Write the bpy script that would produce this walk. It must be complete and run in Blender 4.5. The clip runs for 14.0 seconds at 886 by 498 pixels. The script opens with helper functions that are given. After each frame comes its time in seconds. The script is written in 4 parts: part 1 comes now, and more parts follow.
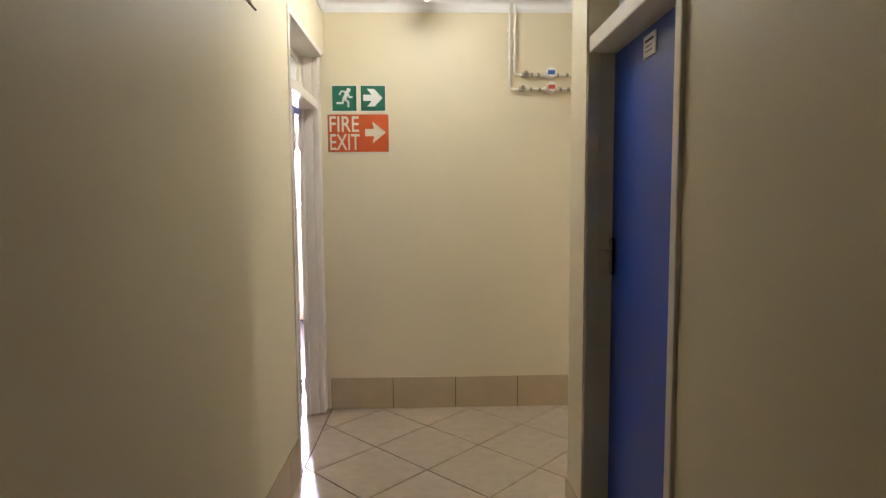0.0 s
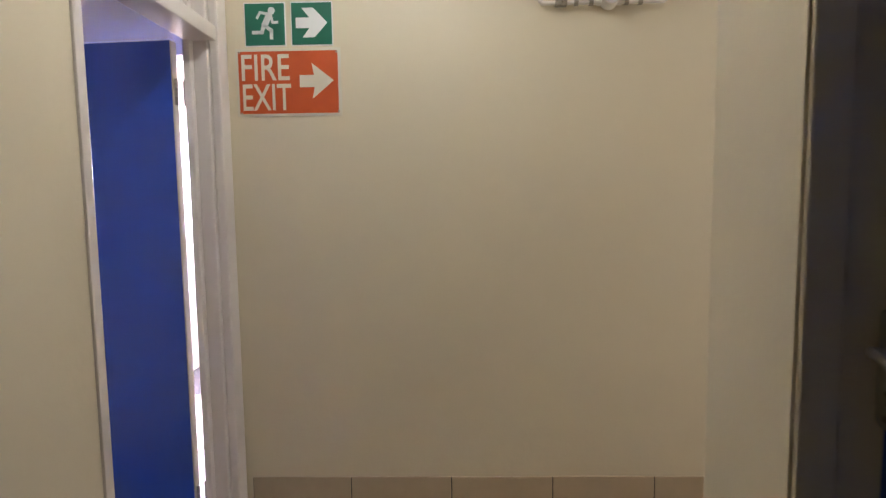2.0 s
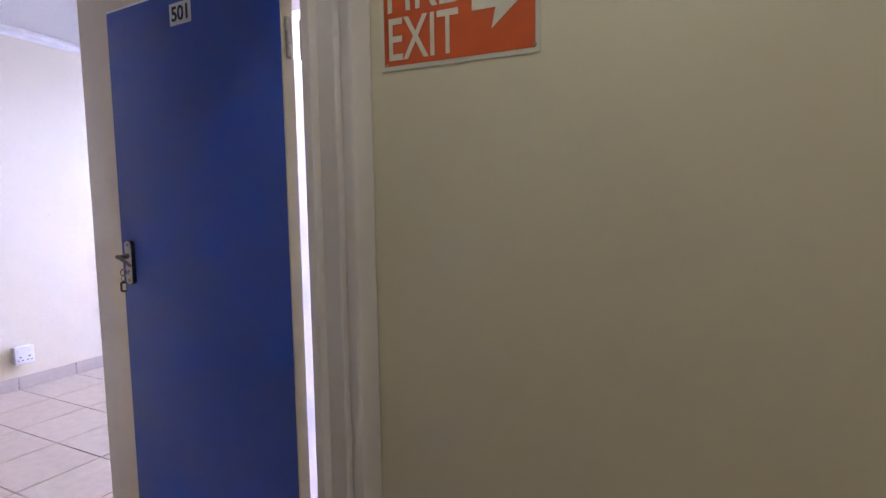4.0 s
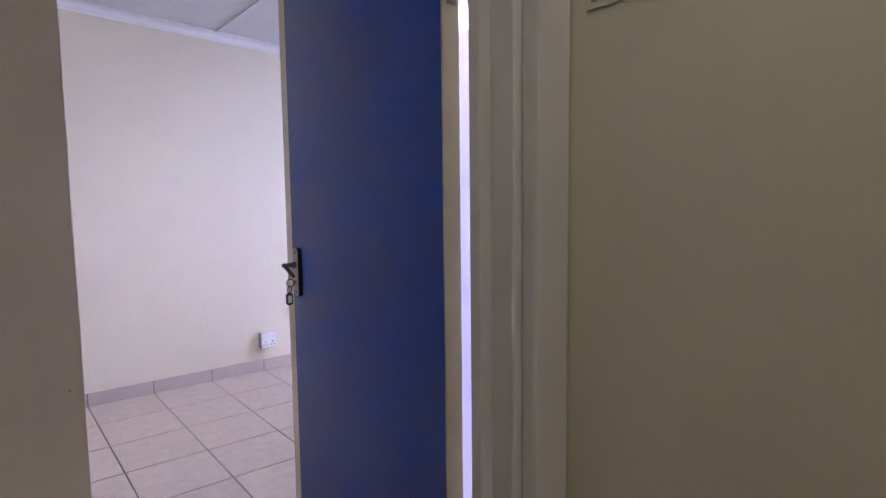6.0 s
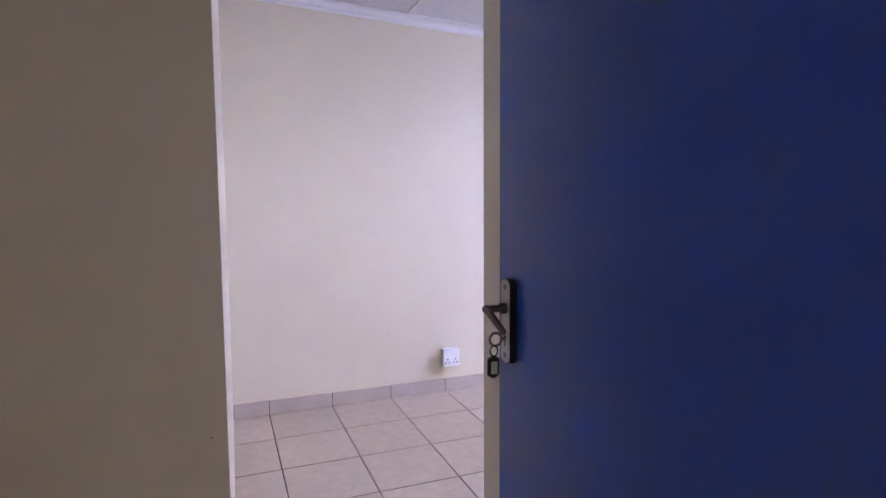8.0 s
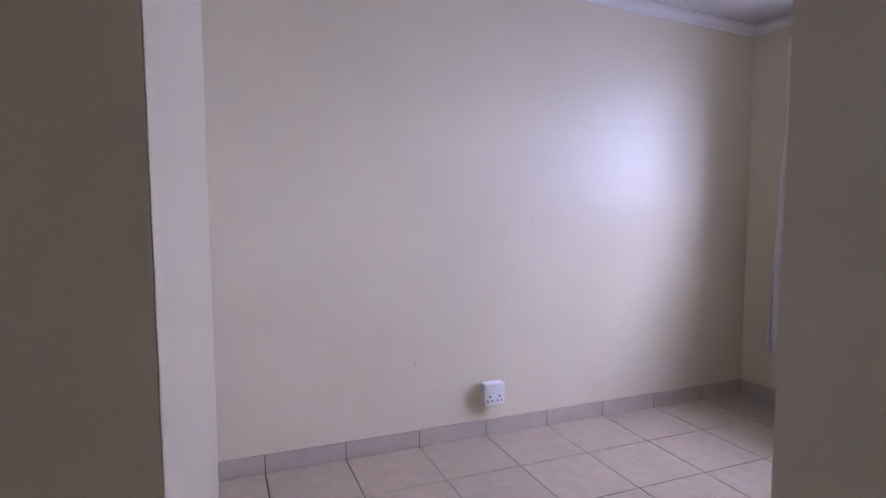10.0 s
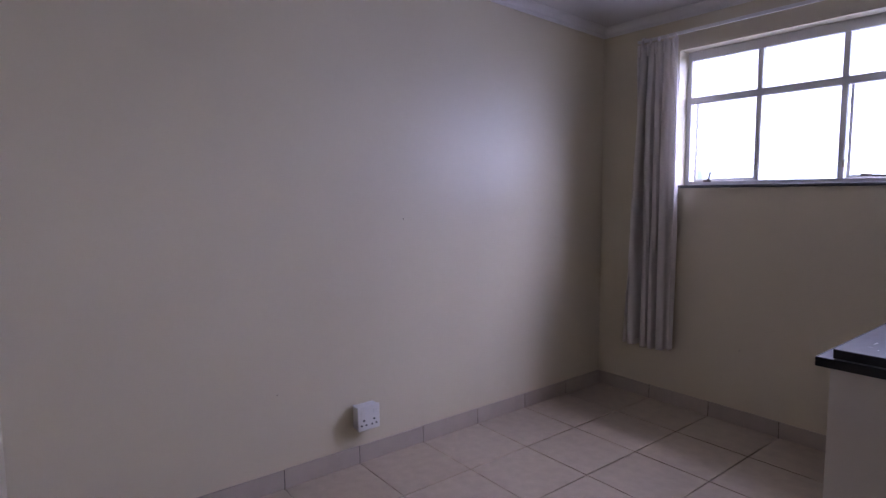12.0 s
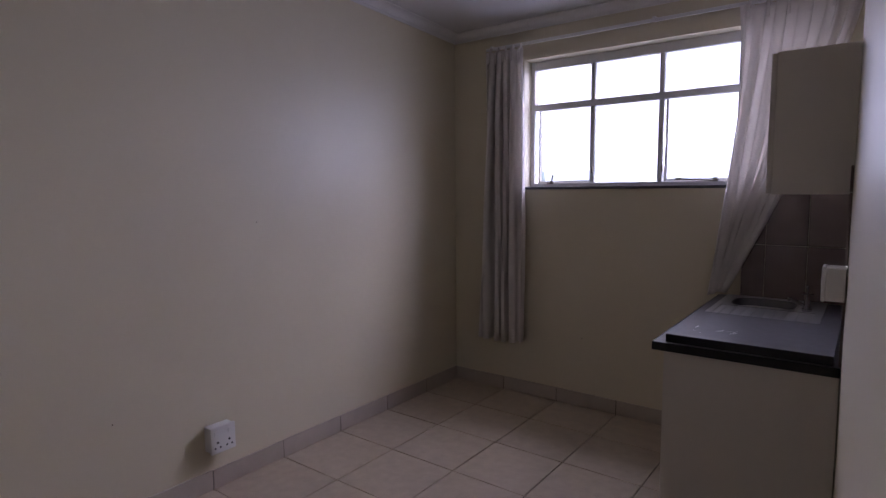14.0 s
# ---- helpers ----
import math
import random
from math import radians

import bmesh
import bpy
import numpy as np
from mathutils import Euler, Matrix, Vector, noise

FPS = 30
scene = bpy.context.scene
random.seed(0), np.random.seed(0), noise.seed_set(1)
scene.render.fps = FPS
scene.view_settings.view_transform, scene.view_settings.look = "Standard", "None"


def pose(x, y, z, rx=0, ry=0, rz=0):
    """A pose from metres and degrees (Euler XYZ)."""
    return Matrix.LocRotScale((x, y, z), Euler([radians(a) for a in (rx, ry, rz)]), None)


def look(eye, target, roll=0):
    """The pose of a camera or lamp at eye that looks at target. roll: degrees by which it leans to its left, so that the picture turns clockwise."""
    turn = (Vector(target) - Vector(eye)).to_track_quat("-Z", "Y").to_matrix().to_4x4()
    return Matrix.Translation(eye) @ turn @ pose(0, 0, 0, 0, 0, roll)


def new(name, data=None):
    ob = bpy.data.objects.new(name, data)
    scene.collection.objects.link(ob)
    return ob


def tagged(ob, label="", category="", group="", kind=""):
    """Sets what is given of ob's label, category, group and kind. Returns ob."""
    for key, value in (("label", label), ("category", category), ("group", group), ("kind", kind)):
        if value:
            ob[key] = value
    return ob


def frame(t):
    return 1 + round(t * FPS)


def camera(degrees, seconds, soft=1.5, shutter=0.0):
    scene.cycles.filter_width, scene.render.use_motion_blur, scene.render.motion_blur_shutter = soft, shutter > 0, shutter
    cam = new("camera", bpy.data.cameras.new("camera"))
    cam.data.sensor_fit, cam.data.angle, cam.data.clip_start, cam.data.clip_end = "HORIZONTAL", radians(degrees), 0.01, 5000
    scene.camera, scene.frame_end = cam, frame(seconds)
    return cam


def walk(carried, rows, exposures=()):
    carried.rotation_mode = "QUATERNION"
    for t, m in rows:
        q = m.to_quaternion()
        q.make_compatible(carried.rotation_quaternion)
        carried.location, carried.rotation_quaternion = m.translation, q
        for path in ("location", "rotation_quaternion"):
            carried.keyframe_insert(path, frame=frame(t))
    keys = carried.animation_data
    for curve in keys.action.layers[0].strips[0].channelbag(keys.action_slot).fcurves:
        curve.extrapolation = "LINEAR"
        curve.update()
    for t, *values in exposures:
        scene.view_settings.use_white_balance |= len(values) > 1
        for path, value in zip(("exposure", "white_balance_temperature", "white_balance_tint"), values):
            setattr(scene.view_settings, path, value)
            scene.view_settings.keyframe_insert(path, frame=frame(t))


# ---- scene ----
cam = camera(75.9, 14.0, soft=1.35, shutter=0.2)
PATH = [
    (0, (-0.066, -0.423, 1.445), (-0.014, 1.570, 1.283), -0.39),
    (0.5, (-0.015, -0.044, 1.444), (0.048, 1.947, 1.262), -0.35),
    (1, (0.055, 0.346, 1.446), (0.112, 2.336, 1.262), -0.44),
    (1.5, (0.083, 0.742, 1.442), (0.117, 2.734, 1.262), -0.55),
    (2, (0.148, 1.121, 1.439), (0.103, 3.112, 1.258), -0.77),
    (4.5, (0.048, 2.361, 1.460), (-1.048, 4.023, 1.271), -0.85),
    (5, (-0.024, 2.477, 1.456), (-1.260, 4.039, 1.271), -0.86),
    (5.5, (-0.086, 2.592, 1.466), (-1.496, 3.999, 1.287), -0.70),
    (6, (-0.124, 2.665, 1.462), (-1.664, 3.928, 1.284), -0.70),
    (6.5, (-0.196, 2.713, 1.454), (-1.842, 3.836, 1.283), -0.70),
    (7, (-0.390, 2.791, 1.454), (-2.124, 3.773, 1.284), -0.82),
    (7.5, (-0.579, 2.857, 1.454), (-2.387, 3.696, 1.286), -1.20),
    (8, (-0.829, 2.937, 1.452), (-2.686, 3.660, 1.288), -0.39),
    (8.5, (-1.063, 3.003, 1.442), (-2.951, 3.641, 1.278), -0.36),
    (11, (-2.056, 3.017, 1.436), (-3.810, 3.960, 1.257), -0.33),
    (11.5, (-2.114, 3.030, 1.477), (-3.780, 4.120, 1.285), -0.50),
    (12, (-2.142, 3.024, 1.492), (-3.715, 4.243, 1.293), -0.56),
    (12.5, (-2.168, 3.004, 1.486), (-3.638, 4.346, 1.288), -0.60),
    (13, (-2.174, 3.010, 1.492), (-3.552, 4.446, 1.294), -0.62),
    (13.5, (-2.191, 3.016, 1.500), (-3.480, 4.532, 1.296), -0.59),
    (14, (-2.227, 3.006, 1.502), (-3.422, 4.597, 1.297), -0.44),
]
EXPOSURES = [(0, 0.42, 6100, 15), (2, 0.12, 5700, 19), (4.5, -0.78, 5550, 15), (5.5, -0.98, 5550, 15), (7.5, -1.06, 5650, 16), (8.5, -1.10, 5750, 14), (11, -2.15, 5700, 14), (13, -3.02, 6300, 13), (14, -3.18, 6500, 11)]
walk(cam, [(t, look(e, a, r)) for t, e, a, r in PATH], EXPOSURES)

# ---- world, lamps ----
world = bpy.data.worlds.new("overcast_sky")
scene.world = world
world.use_nodes = True
wn = world.node_tree.nodes
sky = wn.new("ShaderNodeTexSky")
sky.sky_type = "NISHITA"
sky.sun_disc = False
sky.sun_elevation = radians(55)
sky.sun_rotation = radians(180)
sky.air_density, sky.dust_density = 1.0, 4.0
world.node_tree.links.new(sky.outputs[0], wn["Background"].inputs[0])
wn["Background"].inputs[1].default_value = 0.12
sun = new("sun", bpy.data.lights.new("sun", "SUN"))
sun.data.energy, sun.data.angle, sun.data.color = 1.0, radians(15), (1, 0.95, 0.88)
sun.matrix_world = look((0, -10, 14), (0, 0, 0))


def area_lamp(name, w, h, power, colour, m):
    ob = new(name, bpy.data.lights.new(name, "AREA"))
    ob.data.shape, ob.data.size, ob.data.size_y = "RECTANGLE", w, h
    ob.data.energy, ob.data.color = power, colour
    ob.matrix_world = m
    return ob


# daylight standing in the window openings
DAY = (0.67, 0.66, 1.0)
area_lamp("window_daylight", 2.0, 1.05, 235, DAY, pose(-3.31, 6.95, 2.02, -66, 0, 0))
area_lamp("bathroom_daylight", 0.8, 0.7, 600, (0.82, 0.76, 1.0), pose(-1.45, 6.80, 1.75, -80))
area_lamp("passage_daylight", 0.5, 1.2, 13, (1.0, 0.92, 0.88), pose(3.29, 2.45, 1.5, 90, 0, 90))
# ---- materials ----
def mat(name, col, rough=0.5, metal=0.0, var=0.08, scale=6.0, bump=0.0, bscale=60.0, fine=0.0, island=False, rvar=0.0, spec=0.5, tint=None):
    m = bpy.data.materials.new(name)
    m.use_nodes = True
    nt = m.node_tree
    N, L = nt.nodes, nt.links
    b = N["Principled BSDF"]
    b.inputs["Roughness"].default_value = rough
    b.inputs["Metallic"].default_value = metal
    b.inputs["Specular IOR Level"].default_value = spec
    tc = N.new("ShaderNodeTexCoord")
    geo = N.new("ShaderNodeNewGeometry")
    pos = geo.outputs["Position"]
    n1 = N.new("ShaderNodeTexNoise")
    n1.inputs["Scale"].default_value, n1.inputs["Detail"].default_value = scale, 5
    L.new(pos, n1.inputs["Vector"])
    n2 = N.new("ShaderNodeTexNoise")
    n2.inputs["Scale"].default_value, n2.inputs["Detail"].default_value = bscale, 3
    L.new(pos, n2.inputs["Vector"])
    r = N.new("ShaderNodeMapRange")
    r.inputs["From Min"].default_value, r.inputs["From Max"].default_value = 0.15, 0.85
    L.new(n1.outputs["Fac"], r.inputs["Value"])
    mix = N.new("ShaderNodeMix")
    mix.data_type = "RGBA"
    dark = tint or [c * (1 - 2.2 * var) for c in col]
    mix.inputs[6].default_value = (*dark, 1)
    mix.inputs[7].default_value = (*[min(1, c * (1 + var)) for c in col], 1)
    L.new(r.outputs[0], mix.inputs[0])
    last = mix.outputs[2]
    if fine:
        m2 = N.new("ShaderNodeMix")
        m2.data_type, m2.blend_type = "RGBA", "MULTIPLY"
        m2.inputs[0].default_value = fine
        L.new(last, m2.inputs[6])
        L.new(n2.outputs["Fac"], m2.inputs[7])
        last = m2.outputs[2]
    if island:
        oi = N.new("ShaderNodeObjectInfo")
        hs = N.new("ShaderNodeHueSaturation")
        mr = N.new("ShaderNodeMapRange")
        mr.inputs["To Min"].default_value, mr.inputs["To Max"].default_value = 0.95, 1.04
        L.new(oi.outputs["Random"], mr.inputs["Value"])
        L.new(mr.outputs[0], hs.inputs["Value"])
        L.new(last, hs.inputs["Color"])
        last = hs.outputs["Color"]
    L.new(last, b.inputs["Base Color"])
    if rvar:
        rr = N.new("ShaderNodeMapRange")
        rr.inputs["To Min"].default_value, rr.inputs["To Max"].default_value = rough - rvar, rough + rvar
        L.new(n1.outputs["Fac"], rr.inputs["Value"])
        L.new(rr.outputs[0], b.inputs["Roughness"])
    if bump:
        bp = N.new("ShaderNodeBump")
        bp.inputs["Strength"].default_value, bp.inputs["Distance"].default_value = bump, 0.01
        L.new(n2.outputs["Fac"], bp.inputs["Height"])
        L.new(bp.outputs[0], b.inputs["Normal"])
    return m


M_wall = mat("cream_wall_paint", (0.70, 0.62, 0.435), 0.46, var=0.02, scale=1.6, bump=0.08, bscale=38, rvar=0.05, spec=0.45)
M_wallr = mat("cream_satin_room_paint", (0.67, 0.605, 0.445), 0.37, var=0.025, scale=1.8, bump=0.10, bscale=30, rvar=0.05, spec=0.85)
M_ceil = mat("white_ceiling_paint", (0.68, 0.67, 0.66), 0.7, var=0.03, scale=2.0, bump=0.05)
M_corn = mat("white_cornice", (0.80, 0.79, 0.77), 0.6, var=0.03)
M_tile = mat("beige_ceramic_tile", (0.49, 0.405, 0.30), 0.36, var=0.085, scale=15, fine=0.0, bscale=45, island=True, rvar=0.04)
M_skirt = mat("tan_skirting_tile", (0.48, 0.38, 0.245), 0.30, var=0.05, scale=9, bscale=45, island=True)
M_rskirt = mat("grey_beige_skirting_tile", (0.46, 0.395, 0.325), 0.30, var=0.05, scale=9, bscale=45, island=True)
M_grout = mat("dark_grout", (0.045, 0.036, 0.03), 0.95, var=0.15, scale=20)
M_blue = mat("blue_door_enamel", (0.013, 0.052, 0.34), 0.36, var=0.05, scale=4, bump=0.05, bscale=140, rvar=0.05)
M_frame = mat("off_white_frame_enamel", (0.72, 0.66, 0.58), 0.36, var=0.03, scale=5, bump=0.04, bscale=90)
M_lip = mat("cream_door_edge", (0.57, 0.49, 0.32), 0.45, var=0.06, scale=12, bump=0.05)
M_white = mat("white_paint", (0.80, 0.79, 0.77), 0.35, var=0.02, bump=0.03)
M_mel = mat("white_melamine", (0.62, 0.58, 0.52), 0.38, var=0.02, scale=3)
M_black = mat("dark_laminate", (0.095, 0.092, 0.098), 0.36, var=0.15, scale=25, fine=0.3, bscale=300)
# Real black on the worktop edge, painted shade on the lock plates' sides.
M_edge = mat("black_worktop_edge_and_plate_shade", (0.010, 0.009, 0.010), 0.6, var=0.1, spec=0.2)
M_chrome = mat("satin_chrome", (0.46, 0.43, 0.41), 0.45, metal=1.0, var=0.06, scale=30)
M_dkmet = mat("dark_bronze_metal", (0.20, 0.17, 0.15), 0.38, metal=1.0, var=0.15, scale=40)
M_nickel = mat("dull_nickel", (0.36, 0.33, 0.28), 0.45, metal=0.35, var=0.08, scale=40)
M_brownm = mat("brown_painted_metal", (0.17, 0.12, 0.07), 0.5, var=0.1, scale=40)
M_steel = mat("stainless_steel", (0.55, 0.54, 0.53), 0.40, metal=1.0, var=0.05, scale=30, rvar=0.1)
# The rim's steel again, darkened to paint in the shade inside the bowl.
M_bowl = mat("shaded_steel_bowl", (0.22, 0.215, 0.21), 0.40, metal=1.0, var=0.10, scale=30, rvar=0.1)
M_tap = mat("tarnished_chrome", (0.55, 0.54, 0.54), 0.2, metal=1.0, var=0.1, scale=60)
M_plast = mat("white_plastic", (0.80, 0.79, 0.76), 0.32, var=0.02)
M_dark = mat("dark_slot", (0.02, 0.02, 0.02), 0.6)
M_pipe = mat("white_painted_pipe", (0.76, 0.72, 0.62), 0.4, var=0.06, scale=30)
M_valve = mat("grey_brass_valve", (0.42, 0.38, 0.30), 0.4, metal=0.7, var=0.2, scale=80)
M_mblue = mat("blue_dial", (0.04, 0.12, 0.40), 0.35)
M_mred = mat("red_dial", (0.50, 0.10, 0.06), 0.35)
M_red = mat("orange_red_sign_face", (0.54, 0.085, 0.008), 0.5, var=0.06, scale=14)
M_green = mat("dark_green_sign_face", (0.012, 0.13, 0.075), 0.35, var=0.05)
M_sign = mat("cream_sign_lettering", (0.68, 0.64, 0.50), 0.45, var=0.03)
M_signw = mat("white_sign_vinyl", (0.76, 0.75, 0.72), 0.4, var=0.02)
M_brown = mat("brown_wall_tile", (0.16, 0.12, 0.10), 0.25, var=0.08, scale=10, island=True)
M_slate = mat("dark_slate_sill", (0.05, 0.05, 0.06), 0.5, var=0.2, scale=30, bump=0.1)
M_brick = mat("red_face_brick", (0.30, 0.12, 0.08), 0.8, var=0.15, scale=20, bump=0.3)
M_winf = mat("white_window_enamel", (0.70, 0.69, 0.68), 0.38, var=0.03, scale=15)
M_ground = mat("distant_ground", (0.16, 0.17, 0.12), 0.9, var=0.3, scale=0.05)


def cloth(name, col):
    m = mat(name, col, 0.9, var=0.04, scale=8, bump=0.08, bscale=420)
    nt = m.node_tree
    tr = nt.nodes.new("ShaderNodeBsdfTranslucent")
    tr.inputs[0].default_value = (*col, 1)
    mx = nt.nodes.new("ShaderNodeMixShader")
    mx.inputs[0].default_value = 0.36
    out = nt.nodes["Material Output"]
    nt.links.new(nt.nodes["Principled BSDF"].outputs[0], mx.inputs[1])
    nt.links.new(tr.outputs[0], mx.inputs[2])
    nt.links.new(mx.outputs[0], out.inputs[0])
    return m


M_cloud = mat("overcast_cloud", (0.8, 0.8, 0.8), 1.0, var=0.0)
M_cloud.node_tree.nodes["Principled BSDF"].inputs["Emission Color"].default_value = (0.70, 0.68, 1.0, 1)
M_cloud.node_tree.nodes["Principled BSDF"].inputs["Emission Strength"].default_value = 330
# Haze over the hills is put in as a pale blue glow.
M_hill = mat("glowing_haze_hills", (0.5, 0.6, 0.6), 1.0, var=0.05, scale=1.5)
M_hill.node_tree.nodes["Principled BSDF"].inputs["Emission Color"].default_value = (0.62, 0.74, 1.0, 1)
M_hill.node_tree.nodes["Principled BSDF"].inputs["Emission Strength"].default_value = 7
M_cloth = cloth("cream_curtain_cloth", (0.88, 0.84, 0.80))


def glass(name):
    m = bpy.data.materials.new(name)
    m.use_nodes = True
    b = m.node_tree.nodes["Principled BSDF"]
    b.inputs["Base Color"].default_value = (0.95, 0.97, 0.97, 1)
    b.inputs["Roughness"].default_value = 0.0
    b.inputs["Transmission Weight"].default_value = 1.0
    b.inputs["IOR"].default_value = 1.02
    return m


M_glass = glass("clear_glass")
M_bulb = bpy.data.materials.new("lit_tube")
M_bulb.use_nodes = True
M_bulb.node_tree.nodes["Principled BSDF"].inputs["Emission Color"].default_value = (0.95, 0.93, 0.80, 1)
M_bulb.node_tree.nodes["Principled BSDF"].inputs["Emission Strength"].default_value = 88


# ---- mesh helpers ----
def bx(bm, x0, x1, y0, y1, z0, z1, bevel=0.0, seg=2):
    r = bmesh.ops.create_cube(bm, size=1)
    vs = r["verts"]
    for v in vs:
        v.co = ((x0 + x1) / 2 + v.co.x * (x1 - x0), (y0 + y1) / 2 + v.co.y * (y1 - y0), (z0 + z1) / 2 + v.co.z * (z1 - z0))
    if bevel:
        es = {e for v in vs for e in v.link_edges}
        bmesh.ops.bevel(bm, geom=list(es), offset=bevel, segments=seg, profile=0.6, affect="EDGES")
    return bm


def rod(bm, a, b, r, r2=None, n=14):
    a, b = Vector(a), Vector(b)
    d = b - a
    m = Matrix.Translation((a + b) / 2) @ d.to_track_quat("Z", "Y").to_matrix().to_4x4()
    bmesh.ops.create_cone(bm, cap_ends=True, segments=n, radius1=r, radius2=r if r2 is None else r2, depth=d.length, matrix=m)
    return bm


def ball(bm, c, r, n=12):
    bmesh.ops.create_uvsphere(bm, u_segments=n, v_segments=max(6, n // 2), radius=r, matrix=Matrix.Translation(c))
    return bm


def poly(bm, pts, y0, y1):
    """A flat shape in the x-z plane, given thickness from y0 to y1."""
    vs = [bm.verts.new((x, y0, z)) for x, z in pts]
    f = bm.faces.new(vs)
    r = bmesh.ops.extrude_face_region(bm, geom=[f])
    bmesh.ops.translate(bm, vec=(0, y1 - y0, 0), verts=[g for g in r["geom"] if isinstance(g, bmesh.types.BMVert)])
    bmesh.ops.recalc_face_normals(bm, faces=bm.faces)
    return bm


def part(name, bm, material, parent=None, label="", smooth=False):
    me = bpy.data.meshes.new(name)
    bmesh.ops.recalc_face_normals(bm, faces=bm.faces)
    bm.to_mesh(me)
    bm.free()
    me.materials.append(material)
    if smooth:
        me.shade_smooth()
        me.set_sharp_from_angle(angle=radians(40))
    ob = new(name, me)
    if parent:
        ob.parent = parent
    if label:
        ob["label"] = label
    return ob


def B():
    return bmesh.new()


def thing(name, label, category, group="", kind="", at=None):
    ob = new(name)
    if at:
        ob.matrix_basis = at
    return tagged(ob, label, category, group, kind)


def boxes(name, rows, material, label="", cat="wall", bevel=0.0):
    bm = B()
    for r in rows:
        bx(bm, *r, bevel=bevel)
    return tagged(part(name, bm, material), label or name.replace("_", " "), cat, kind="structure")


def text_part(name, body, x0, x1, y, z0, z1, material, parent, depth=0.001, bold=0.0):
    """Lettering on a face that looks to -y, stretched into the given box."""
    cu = bpy.data.curves.new(name, "FONT")
    cu.body, cu.extrude, cu.offset = body, 0.001, bold
    tmp = bpy.data.objects.new(name + "_src", cu)
    scene.collection.objects.link(tmp)
    me = bpy.data.meshes.new_from_object(tmp.evaluated_get(bpy.context.evaluated_depsgraph_get()))
    bpy.data.objects.remove(tmp)
    bpy.data.curves.remove(cu)
    xs = [v.co.x for v in me.vertices]
    ys = [v.co.y for v in me.vertices]
    for v in me.vertices:
        u = (v.co.x - min(xs)) / (max(xs) - min(xs))
        w = (v.co.y - min(ys)) / (max(ys) - min(ys))
        v.co = (x0 + u * (x1 - x0), y - (depth if v.co.z > 0 else 0), z0 + w * (z1 - z0))
    me.materials.append(material)
    ob = new(name, me)
    ob.parent = parent
    return ob


# ---- plan ----
XL, XR, YE = -0.757, 0.547, 3.512
H = 2.78
CB = 2.72
YP = 2.015                       # corner where the side passage begins
XW, YN, YS, XK, YH = -4.825, 6.635, 2.967, -2.275, 3.585
XK2, YJ = -2.195, 5.34           # kitchen partition: its free end, and where it straightens
XH, YSH = -2.552, 2.931          # corner between entry hall and room


def room_cb(y):
    """Underside of the room's cornice, which falls a little towards the window."""
    return 2.745 - 0.048 * (y - 3.7)


# ---- large structure ----
boxes("floor", [(-5.1, 3.2, -2.3, 7.0, -0.2, -0.009)], M_grout, "tiled concrete floor with dark grout joints", "floor")
floor_corridor = bpy.data.objects["floor"]
boxes("ceiling", [(XK, 3.2, -2.3, 7.0, H, H + 0.12), (-5.1, XK, -2.3, YSH, H, H + 0.12)], M_ceil, "white painted board ceiling", "ceiling")
boxes("wall_corridor_end", [(-0.84, 3.2, YE, YE + 0.12, 0, H)], M_wall, "cream painted end wall of the corridor")
boxes("wall_corridor_left", [(-0.90, XL, -2.3, 2.488, 0, H), (-0.90, XL, 2.488, YE, 2.435, H)], M_wall, "cream painted corridor wall with doorway")
boxes("wall_corridor_right", [(XR, 0.70, -2.3, 0.94, 0, H), (XR, 0.70, 0.94, 1.79, 2.50, H), (XR, 0.70, 1.79, YP, 0, H), (0.70, 3.2, YP - 0.12, YP, 0, H)], M_wall, "cream painted corridor wall with recessed doorway")
boxes("wall_corridor_back", [(-0.90, 0.70, -2.42, -2.3, 0, H)], M_wall, "cream painted wall closing the corridor")
boxes("wall_passage_end", [(3.2, 3.3, 1.89, 3.63, 0, 0.9), (3.2, 3.3, 1.89, 3.63, 2.1, H), (3.2, 3.3, 1.89, 2.18, 0.9, 2.1), (3.2, 3.3, 2.72, 3.63, 0.9, 2.1)], M_wall, "cream painted wall closing the side passage")
boxes("wall_store_back", [(0.76, 0.86, -0.2, 1.89, 0, H)], M_wall, "cream wall behind the closed blue door")
# Unseen wall; its distance is chosen so that bounce brightens the hall.
boxes("wall_hall_south_bounce", [(XH, -0.90, 2.05, 2.15, 0, H)], M_wall, "unseen cream wall closing the hall, set near to bounce light")
boxes("wall_hall_west", [(XH - 0.12, XH, 2.05, YSH, 0, H)], M_wall, "cream painted wall corner of the entry hall")


def plan_wall(name, pts, material, label, z1=None):
    """An upright wall over a plan outline."""
    bm = B()
    f = bm.faces.new([bm.verts.new((x, y, 0)) for x, y in pts])
    r = bmesh.ops.extrude_face_region(bm, geom=[f])
    bmesh.ops.translate(bm, vec=(0, 0, z1 or H), verts=[g for g in r["geom"] if isinstance(g, bmesh.types.BMVert)])
    return tagged(part(name, bm, material), label, "wall", kind="structure")


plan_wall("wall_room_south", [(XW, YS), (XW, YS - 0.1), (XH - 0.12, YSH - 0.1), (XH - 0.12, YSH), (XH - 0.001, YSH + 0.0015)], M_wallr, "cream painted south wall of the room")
bm = B()
for y in (YSH - 0.06, YN + 0.22):
    for x in (XW - 0.15, XK + 0.05):
        for dz in (0, 0.1):
            bm.verts.new((x, y, room_cb(y) + 0.06 + dz))
bmesh.ops.convex_hull(bm, input=bm.verts)
tagged(part("ceiling", bm, M_ceil), "white painted board ceiling of the room", "ceiling", kind="structure")

